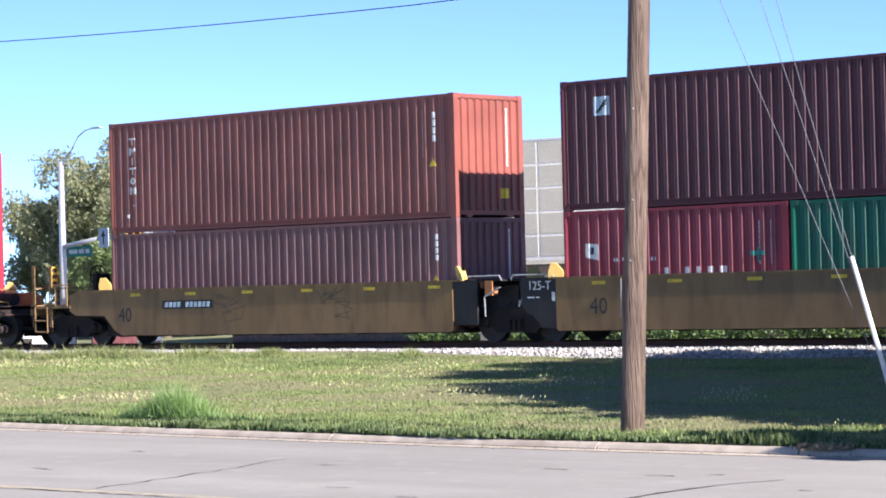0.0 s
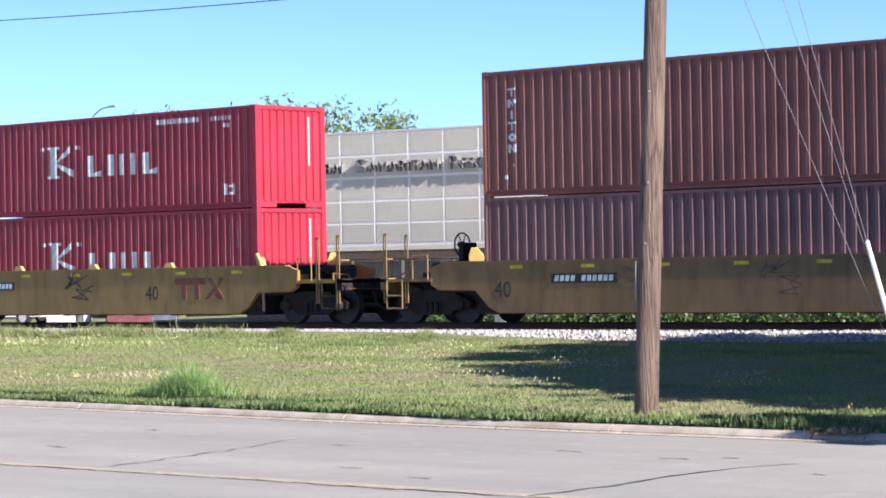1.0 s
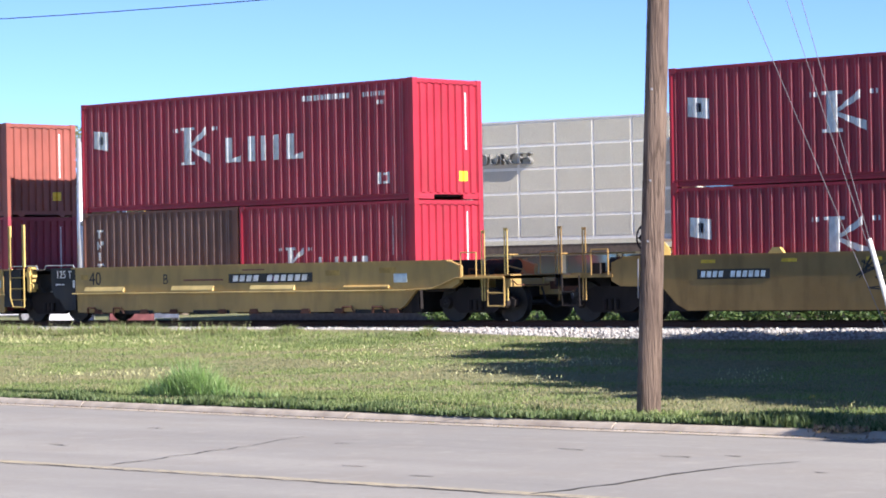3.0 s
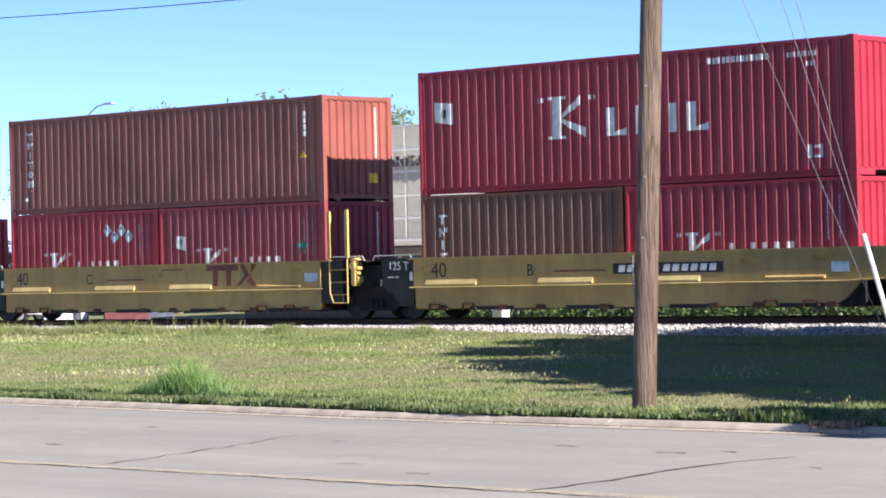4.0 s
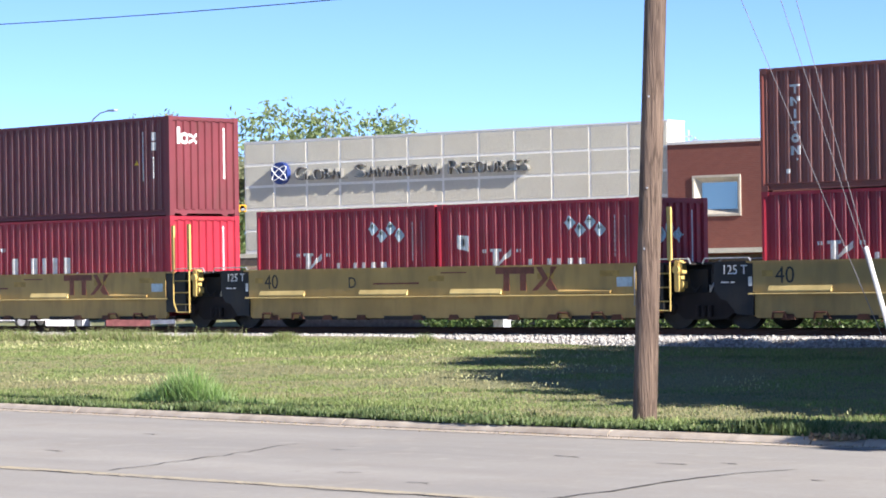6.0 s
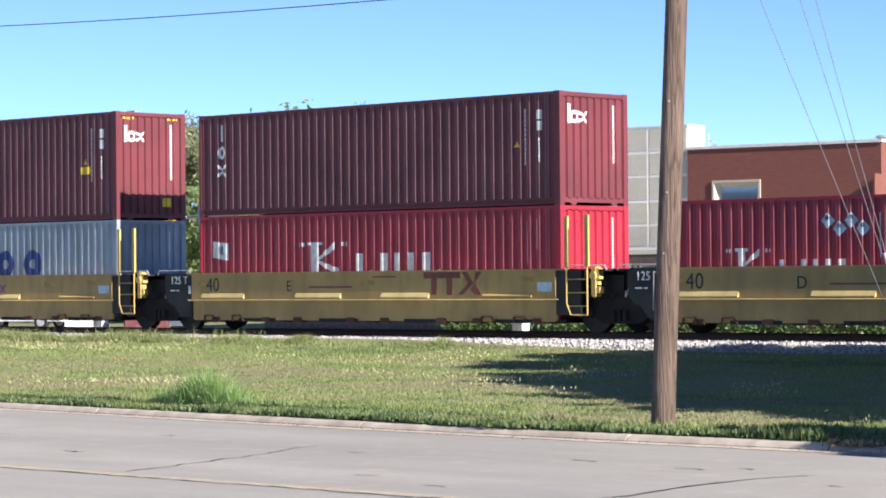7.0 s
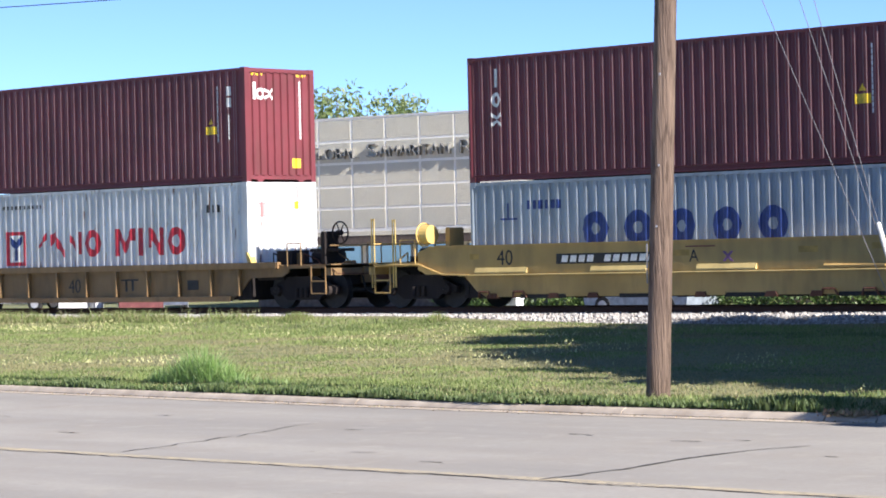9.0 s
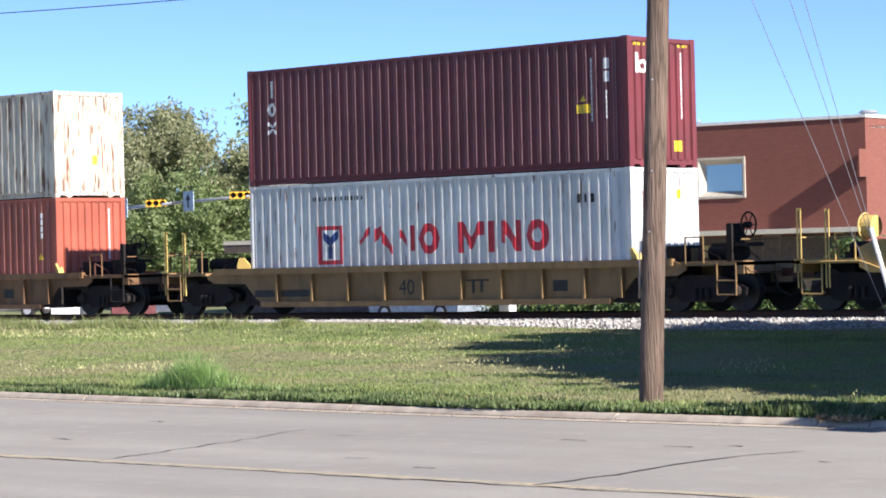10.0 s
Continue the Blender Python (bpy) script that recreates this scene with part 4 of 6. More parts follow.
def plain_end(car, s, mat, brake, seed):
    """A coupler end: platform, bogie, coupler, steps, grab irons, hand brake. s: -1 left, 1 right."""
    X = lambda d: s * (HALF + d)
    rng = random.Random(seed)

    def bx(sh, a, b, *r):
        p, q = sorted((X(a), X(b)))
        return sh.box(p, q, *r)

    truck(car, X(1.80))
    part("platform", bx(bx(Shape(), 0.4, 3.1, -1.1, 1.1, 1.02, 1.10), 1.5, 3.15, -1.42, 1.42, 1.0, 1.07), mat, car)
    part("end_sill", bx(bx(Shape(), 2.95, 3.15, -1.42, 1.42, 0.82, 1.10), 0.2, 3.2, -0.3, 0.3, 0.62, 1.02), GRIMY if mat is OCHRE else mat, car)
    part("bulkhead", bx(Shape(), 0.06, 0.14, -1.27, 1.27, 0.3, 1.15 if mat in (OLD_YELLOW, RUST_YELLOW) else 1.46), GRIMY, car)
    if mat is YELLOW:
        for y in (-1.45, 1.45):
            pipe = Shape().rod([(X(2.95), y, 1.04), (X(1.5), y, 1.04), (X(0.75), y, 0.80), (X(-0.1), y, 0.77)], 0.024)
            part("air_pipe", pipe, mat, car)
    for y in (-1.255, 1.235):
        part("slope_sheet", bx(Shape(), -0.95, 0.12, y, y + 0.02, 0.27, 1.0), GRIMY, car)
    part("draft_housing", bx(bx(Shape(), 2.1, 3.05, -0.75, 0.75, 0.60, 1.0), 0.25, 1.2, -1.15, 1.15, 0.72, 1.02), GRIMY, car)
    lev = Shape()
    lev.rod([(X(3.18), -1.4, 0.98), (X(3.24), -1.3, 0.86), (X(3.26), -0.3, 0.84), (X(3.5), -0.12, 0.9)], 0.014)
    part("uncoupling_lever", lev, RUST_IRON, car)
    for k in range(5):
        d = 0.5 + 0.5 * k + rng.uniform(-0.1, 0.1)
        y = rng.uniform(-1.2, -0.5)
        eq = Shape()
        if k % 2:
            bx(eq, d, d + rng.uniform(0.12, 0.3), y - 0.1, y + 0.1, 1.08, 1.08 + rng.uniform(0.12, 0.4))
        else:
            eq.rod([(X(d), y, 1.08), (X(d), y, 1.08 + rng.uniform(0.15, 0.45)), (X(d + 0.35), y + 0.15, 1.2), (X(d + 0.5), y + 0.1, 1.08)], 0.02)
        part("brake_rigging", eq, (GRIMY, mat, RUST_IRON)[k % 3], car)
    c = Shape()
    bx(c, 3.15, 3.55, -0.09, 0.09, 0.74, 0.92)
    bx(c, 3.52, 3.82, -0.16, 0.14, 0.70, 0.96)
    part("coupler", c, RUST_IRON, car)
    h = Shape()
    h.rod([(X(3.2), -0.4, 0.8), (X(3.35), -0.42, 0.45), (X(3.6), -0.35, 0.32), (X(3.8), -0.25, 0.42)], 0.025)
    part("air_hose", h, DARK, car)
    for y in (-1.42, 1.42):
        st = Shape()
        for d in (2.45, 2.95):
            st.tube((X(d), y, 0.38), (X(d), y, 1.05), 0.02, sides=6)
        for z in (0.38, 0.68):
            st.tube((X(2.45), y, z), (X(2.95), y, z), 0.022, sides=6)
        part("step", st, GRIMY if mat in (OCHRE, RUST_YELLOW) else mat, car)
        g = Shape()
        g.rod([(X(1.62), y, 1.05), (X(1.62), y, 1.62), (X(2.1), y, 1.62), (X(2.1), y, 1.05)], 0.018)
        part("grab_iron", g, mat, car)
        if y < 0 and mat not in (OLD_YELLOW, RUST_YELLOW) or (y < 0 and s < 0):
            for d, z in ((2.3, 2.12), (3.0, 2.16)):
                p, q = sorted((y, y * 0.985))
                for e in (-0.045, 0.035):
                    part("handrail", bx(Shape(), d + e, d + e + 0.028, p, q, 0.5, z), RAIL_YELLOW if mat in (YELLOW, OLD_YELLOW) else mat, car, "upright flat handhold")
                part("rail_plate", bx(Shape(), d - 0.045, d + 0.063, p + 0.006, q + 0.006, z - 0.06, z), RAIL_YELLOW if mat in (YELLOW, OLD_YELLOW) else mat, car)
    cross = Shape()
    for z in (1.55,):
        cross.tube((X(3.05), -1.35, z), (X(3.05), 1.35, z), 0.018, sides=6)
    part("end_rail", cross, mat, car)
    box_ = Shape()
    bx(box_, 0.7, 1.25, -0.9, -0.3, 1.1, 1.45)
    box_.tube((X(1.5), -0.3, 1.28), (X(2.4), -0.3, 1.28), 0.17, sides=14)
    part("brake_cylinder", box_, GRIMY, car, "grimy brake gear on the platform")
    if brake:
        b = Shape()
        o = brake - 1
        bx(b, o + 0.78, o + 0.92, -1.1, -0.62, 1.08 if o else 1.45, 1.9, 0.03)
        bx(b, o + 0.35, o + 1.3, -1.05, -0.45, 1.40, 1.48)
        stand = part("brake_stand", b, GRIMY if mat is not YELLOW else mat, car)
        cx, cz, wy = X(1.12 + o + (0.35 if mat is YELLOW else 0)), 1.74 if mat is YELLOW else 1.86, -1.25 if mat is YELLOW else -0.75
        w = Shape()
        n = 24
        ring = [(cx, wy + 0.27 * math.cos(2 * math.pi * i / n), cz + 0.27 * math.sin(2 * math.pi * i / n)) for i in range(n + 1)]
        w.rod(ring, 0.02)
        for i in range(6):
            q = math.pi * i / 3
            w.tube((cx, wy, cz), (cx, wy + 0.27 * math.cos(q), cz + 0.27 * math.sin(q)), 0.014, sides=5)
        w.tube((cx - 0.1, wy, cz), (cx + 0.05, wy, cz), 0.07, sides=10)
        if mat is YELLOW:
            w.tube((cx + 0.02, wy, cz), (cx + 0.26, wy, cz), 0.24, 0.22, 18)
        part("brake_wheel", w, RAIL_YELLOW if mat is YELLOW else GRIMY, stand, "hand brake wheel")


def joint_end(car, s, mat, ladder, words, seed):
    """An articulated end: black end frame over a shared bogie."""
    X = lambda d: s * (HALF + d)

    def bx(sh, a, b, *r):
        p, q = sorted((X(a), X(b)))
        return sh.box(p, q, *r)

    if s < 0:
        f = Shape()
        pts = [(X(0.125), 0.32), (X(0.125), 1.46), (X(1.08), 1.46), (X(1.14), 1.38), (X(1.14), 0.86), (X(0.98), 0.66), (X(0.8), 0.62), (X(0.55), 0.32)]
        f.prism(pts, -1.40, -1.30)
        f.prism(pts, 1.30, 1.40)
        bx(f, 0.3, 0.45, -1.3, 1.3, 0.5, 1.46)
        bx(f, 0.45, 1.55, -0.95, 0.95, 0.62, 1.3)
        part("end_frame", f, BLACK, car, "black end frame")
        if words:
            mark = lettering("capacity_mark", words, 0.28, WHITE, car, Matrix.Translation((X(0.6), -1.404, 1.27)) @ FRONT, 0.002)
            tagged(mark, kind="stuff")
            part("small_print", Shape().box(X(0.95), X(0.75), -1.404, -1.39, 1.0, 1.03).box(X(0.7), X(0.6), -1.404, -1.39, 1.0, 1.03).box(X(0.24), X(0.15), -1.404, -1.39, 0.93, 1.13), WHITE, car, "white small print")
    else:
        f = Shape()
        bx(f, -0.015, 0.72, -1.38, -1.30, 0.42, 1.42)
        bx(f, -0.015, 0.72, 1.30, 1.38, 0.42, 1.42)
        bx(f, 0.3, 0.45, -1.3, 1.3, 0.5, 1.46)
        bx(f, 0.45, 1.6, -0.95, 0.95, 0.62, 1.3)
        part("end_frame", f, BLACK, car, "black end frame")
        truck(car, X(1.62), 0.48)
    p = Shape()
    bx(p, 0.3, 1.45, -1.35, 1.35, 1.40, 1.44)
    part("walkway", p, GRIMY, car, "grated crossover walkway")
    if s < 0 and mat is YELLOW:
        for d in (0.36, 0.92):
            part("handrail", bx(Shape(), d - 0.035, d + 0.035, 1.41, 1.45, 0.5, 2.5), RAIL_YELLOW, car)
    if s > 0 and mat is not YELLOW:
        part("retainer_box", bx(Shape(), 0.98, 1.2, -1.4, -1.2, 1.08, 1.42), RUST_ORANGE, car, "rust-orange steel box")
        part("release_rod", Shape().rod([(X(1.0), -1.42, 0.6), (X(0.98), -1.42, 1.05), (X(1.45), -1.42, 1.26)], 0.016), GALV, car)
    if ladder:
        handrail(car, X(0.36), -1.45, 0.42, 2.6, None, 0.6)
        for d, z in ((0.36, 2.64), (0.96, 2.66)):
            part("rail_plate", bx(Shape(), d - 0.065, d + 0.065, -1.455, -1.435, 1.5, z, 0.012), RAIL_YELLOW, car, "flat yellow handhold plate")
            part("rail_edge", bx(Shape(), d + 0.045, d + 0.065, -1.49, -1.455, 1.5, z), RAIL_YELLOW, car)
        for z in (0.62, 0.92, 1.22):
            part("rung", Shape().tube((X(0.36), -1.43, z), (X(0.96), -1.43, z), 0.014, sides=6), RAIL_YELLOW, car)
        v = Shape()
        bx(v, 1.04, 1.16, -1.4, -1.2, 0.82, 1.5, 0.03)
        bx(v, 1.16, 1.26, -1.38, -1.22, 0.9, 1.05, 0.02)
        bx(v, 1.14, 1.24, -1.38, -1.22, 1.2, 1.46, 0.03)
        v.tube((X(1.1), -1.44, 1.3), (X(1.1), -1.36, 1.3), 0.09, sides=10)
        part("brake_valve", v, RAIL_YELLOW, car, "yellow brake valve")
    for y in (-1.37, 1.37):
        g = Shape()
        g.rod([(X(0.2), y, 1.46), (X(0.25), y, 1.53), (X(1.4), y, 1.53), (X(1.46), y, 1.42)], 0.017)
        part("walkway_rail", g, GALV, car, "pale pipe rail along the walkway")
    h = Shape()
    h.rod([(X(1.2), -1.1, 1.2), (X(1.32), -1.2, 0.95), (X(1.42), -1.15, 0.82), (X(1.5), -1.05, 0.95)], 0.022)
    part("air_hose", h, GALV if s < 0 else DARK, car)
    for k in range(3):
        bk = Shape()
        bx(bk, 0.5 + 0.3 * k, 0.62 + 0.3 * k, -1.36, -1.2, 1.30 - 0.05 * k, 1.41)
        part("bracket", bk, RUST_IRON if k == 1 else GRIMY, car)
    tank = Shape().tube((X(0.5), -1.0, 0.9), (X(0.5), -0.35, 0.9), 0.2, sides=12)
    part("air_tank", tank, BLACK, car)


def wagon(kind, x, left, right, label, mat, words="", letter="", group="", seed=1, plate=None, brand=None, grime_marks=False, forty=-5.4, tabs=()):
    """A well wagon whose container space ends at x in the train."""
    car = thing("well_wagon", label, "freight wagon", group=group)
    TRAIN.append((car, x - HALF, RAIL_Z))
    line = side_outline(kind, left, right)
    rng = random.Random(seed)
    for sy in (-1, 1):
        o = 1.40 * sy
        i = 1.27 * sy
        s = Shape()
        if kind == "step":
            s.prism(clipped(line, 0.80, 1.44), o, i)
            s.prism(clipped(line, 0.26, 0.80), o - 0.05 * sy, i)
        elif kind == "rib":
            s.prism(line, o - 0.09 * sy, i)
        else:
            s.prism(line, o, i)
        part("side_plate", s, mat, car)
        a = -HALF - (1.2 if left == "plain" else 0.28)
        b = HALF + (1.2 if right == "plain" else 0.28)
        y0, y1 = sorted((o + 0.03 * sy, i - 0.02 * sy))
        part("top_chord", Shape().box(a, b, y0, y1, 1.42 if kind != "rib" else 1.01, 1.46 if kind != "rib" else 1.17, 0.01), mat, car)
        if kind == "rib":
            for k in range(10):
                xr = -5.03 + k * 1.2345 if k < 9 else 5.9
                p0, p1 = sorted((o + 0.02 * sy, o - 0.1 * sy))
                part("side_post", Shape().box(xr - 0.035, xr + 0.035, p0, p1, 0.34, 1.01), mat, car)
            p0, p1 = sorted((o + 0.02 * sy, o - 0.09 * sy))
            part("bottom_flange", Shape().box(-HALF + 0.5, HALF - 0.5, p0, p1, 0.20, 0.33), mat, car)
        if kind == "step":
            for k in range(3):
                xs = (-5.02, -1.56, 1.39)[k]
                part("step_ledge", Shape().prism([(o - 0.005 * sy, 0.945), (o + 0.055 * sy, 0.835), (o + 0.055 * sy, 0.805), (o - 0.005 * sy, 0.805)], xs - 0.79, xs + 0.79, axis="x"), LEDGE, car, "pale worn stepping ledge")
            pipe = Shape().tube((-HALF - 0.2, o + 0.05 * sy, 0.765), (HALF + 0.1, o + 0.05 * sy, 0.765), 0.02, sides=6)
            part("air_pipe", pipe, LEDGE, car, "pale yellow pipe along the side")
            low = Shape().prism([(o - 0.005 * sy, 0.90), (o + 0.06 * sy, 0.86), (o + 0.06 * sy, 0.82), (o - 0.005 * sy, 0.82)], 3.9, 5.4, axis="x")
            part("side_rail", low, mat, car)
            for xs, zs, w in ((-HALF + 0.25, 1.13, 0.14), (0.05 + 0.2 * rng.random(), 1.12, 0.25), (HALF - 2.6, 1.14, 0.24), (HALF - 0.75, 1.18, 0.28)):
                p0, p1 = sorted((o + 0.003 * sy, o - 0.01 * sy))
                part("faded_patch", Shape().box(xs - w, xs + w, p0, p1, zs, zs + 0.13), FADED_PATCH, car, "faded amber paint patch")
            for k in range(8):
                xs = -HALF + 0.9 + k * 1.5 + (0.2 if k % 2 else -0.15)
                part("bracket", Shape().prism([(xs - 0.17, 0.22), (xs + 0.17, 0.22), (xs + 0.12, 0.34), (xs - 0.12, 0.34)], *sorted((o - 0.02 * sy, o - 0.16 * sy))), RUST_IRON, car)
            for xs in (-5.55, -4.5, 4.0, 5.0):
                hoop = [(xs - 0.2, o - 0.02 * sy, 0.24), (xs - 0.14, o + 0.03 * sy, 0.38), (xs + 0.14, o + 0.03 * sy, 0.38), (xs + 0.2, o - 0.02 * sy, 0.24)]
                part("tie_down", Shape().rod(hoop, 0.028), RUST_IRON, car, "rusty tie-down loop")
            # solid dark bars that paint the shade of slots; nothing is cut out
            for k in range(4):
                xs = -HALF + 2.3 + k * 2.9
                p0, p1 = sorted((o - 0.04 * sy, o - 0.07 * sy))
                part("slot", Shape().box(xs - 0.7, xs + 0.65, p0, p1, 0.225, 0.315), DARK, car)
    floor = Shape()
    floor.box(-HALF - 0.2, HALF + 0.2, -1.27, -1.0, 0.24, 0.31).box(-HALF - 0.2, HALF + 0.2, 1.0, 1.27, 0.24, 0.31)
    for k in range(9):
        xs = -HALF + 0.3 + k * (LONG - 0.6) / 8
        floor.box(xs - 0.12, xs + 0.12, -1.2, 1.2, 0.22, 0.31)
    part("well_floor", floor, GRIMY, car)
    if kind == "smooth":
        for k in range(6):
            xs = -HALF + 1.1 + k * 2.1
            part("reflector", Shape().box(xs - 0.18, xs + 0.2, -1.408, -1.39, 1.27, 1.345), LABEL_YELLOW, car, "worn yellow reflector patch")
    for xg in (-HALF - 0.02, HALF + 0.02):
        if kind in ("smooth", "rib"):
            sgn = 1 if xg > 0 else -1
            for y in (-1.3, 1.3):
                g = Shape().prism([(-0.17, 0), (0.17, 0), (0.17, 0.16), (0.03, 0.34), (-0.1, 0.34), (-0.17, 0.16)], -0.03, 0.03)
                g.box(-0.05, 0.05, 0.0, 0.14, 0, 0.2)
                gp = part("corner_guide", g, RAIL_YELLOW, car, "orange-yellow container guide")
                gp.matrix_basis = pose(xg + sgn * 0.16, y, 1.44 if kind != "rib" else 1.1, 14 if y < 0 else -14, 0, -28 * sgn if y < 0 else 28 * sgn)
    if left == "plain":
        plain_end(car, -1, mat, kind != "rib", seed)
    else:
        joint_end(car, -1, mat, False, words, seed)
    if right == "plain":
        plain_end(car, 1, mat, 2.7 if kind == "rib" else 0, seed + 1)
    else:
        joint_end(car, 1, mat, kind == "step", "", seed)
    f = -1.405 if kind != "rib" else -1.315
    lettering("length_mark", "40", 0.5 if kind == "step" else 0.52, BLACK_MARK, car, Matrix.Translation((forty, f, 1.14 if kind == "step" else 0.62 if kind == "rib" else 0.78)) @ FRONT, 0.002)
    if letter:
        lettering("unit_letter", letter, 0.38, BLACK_MARK, car, Matrix.Translation((-2.6 if plate is None or plate > 0 else plate + 2.38, f, 1.1)) @ FRONT, 0.002)
    if plate is not None:
        wide = 1.5 if kind == "step" else 0.95
        z0, z1 = (0.99, 1.22) if kind == "step" else (0.93, 1.14)
        b = part("number_board", Shape().box(plate - wide, plate + wide, f - 0.003, f + 0.02, z0, z1), BLACK_MARK, car, "black number board with pale figures")
        d = Shape()
        for k in range(11):
            xk = plate - wide * 0.9 + k * wide * 0.165
            if k != 4:
                d.prism([(xk, z0 + 0.04), (xk + wide * 0.115, z0 + 0.04), (xk + wide * 0.14, z1 - 0.04), (xk + wide * 0.025, z1 - 0.04)], f - 0.007, f + 0.01)
        part("number_print", d, WHITE if kind == "step" else PLACARD, b, "row of small white figures")
    if brand is not None:
        z0, z1, y0, y1 = (0.88, 1.435, f - 0.003, f + 0.01) if kind == "step" else (0.63, 1.18, f - 0.003, f + 0.01)
        emblem = [[(0, z1 - 0.17), (1.16, z1 - 0.17), (1.16, z1), (0, z1)], [(0.24, z0), (0.42, z0), (0.42, z1 - 0.172), (0.24, z1 - 0.172)], [(0.74, z0), (0.92, z0), (0.92, z1 - 0.172), (0.74, z1 - 0.172)]]
        zm = (z0 + z1) / 2
        emblem += [[(1.2, z1), (1.36, z1), (1.58, zm), (1.24, z0), (1.1, z0), (1.42, zm)], [(1.66, z1), (1.86, z1), (1.62, zm + 0.03), (1.84, z0), (1.64, z0), (1.5, zm - 0.16), (1.62, zm)]]
        for k, row in enumerate(emblem):
            part("emblem_bar", Shape().prism([(brand + p, q) for p, q in row], y0 - 0.0015 * k, y1), RUSTY_MARK, car, "faded rust-red emblem bar")
    if kind == "step":
        part("label_plate", Shape().box(HALF - 0.55, HALF - 0.12, f - 0.003, f + 0.01, 0.95, 1.16), PLACARD, car, "pale data label")
        part("stencil", Shape().box(-1.9, -0.4, f - 0.002, f + 0.01, 1.06, 1.1).box(0.3, 1.1, f - 0.002, f + 0.01, 1.3, 1.33), RUSTY_MARK, car, "faded stencilled small print")
    if kind == "rib":
        part("number_print", Shape().box(-5.9, -5.1, f - 0.002, f + 0.01, 0.45, 0.62).box(-4.95, -3.9, f - 0.002, f + 0.01, 0.45, 0.62), BLACK_MARK, car, "worn number figures")
        part("stencil", Shape().box(3.88, 4.3, f - 0.002, f + 0.01, 0.5, 0.75).box(1.25, 1.95, f - 0.002, f + 0.01, 0.76, 0.8).box(1.42, 1.5, f - 0.002, f + 0.01, 0.48, 0.76).box(1.68, 1.76, f - 0.002, f + 0.01, 0.5, 0.76), BLACK_MARK, car, "dark stencilled panel")
    for xt in tabs:
        part("guide_tab", Shape().prism([(xt - 0.2, 1.455), (xt + 0.2, 1.455), (xt + 0.09, 1.58), (xt - 0.09, 1.58)], -1.4, -1.31), RAIL_YELLOW, car, "pale yellow container guide tab")
    if kind == "step" and letter in "AB":
        part("graffiti", Shape().prism([(1.28, 0.98), (1.36, 0.98), (1.58, 1.2), (1.5, 1.2)], f - 0.003, f + 0.01).prism([(1.5, 0.98), (1.58, 0.98), (1.36, 1.2), (1.28, 1.2)], f - 0.004, f + 0.01), PURPLE, car, "faded purple cross mark")
    for spot in grime_marks or ():
        d = Shape()
        px, pz = spot, 1.15
        for k in range(26):
            qx, qz = spot + rng.uniform(-0.5, 0.55) + (0.25 if k > 14 else 0), rng.uniform(0.9, 1.38) - (0.35 if k > 14 else 0)
            w = Vector((qx - px, 0, qz - pz))
            if 0.05 < w.length < 0.75:
                nrm = Vector((-w.z, 0, w.x)).normalized() * 0.013
                a, b = Vector((px, f - 0.004 - 0.0003 * k, pz)), Vector((qx, f - 0.004 - 0.0003 * k, qz))
                d.face(a - nrm, b - nrm, b + nrm, a + nrm)
            px, pz = qx, qz
        part("graffiti", d, BLACK_MARK if len(grime_marks) == 1 else SCRAWL, car, "spray-painted scrawl")
    return car


TRAIN = []
FLOOR = 0.32
SETS = "wagons of the train"
BOXES = "containers on the train"
S_LEAD, S_BROWN, S_RED, S_B, S_C, S_D, S_E, S_A, S_Y, S_G = -25.58, -40.98, -60.77, -80.59, -95.99, -111.42, -126.85, -142.33, -162.11, -181.96


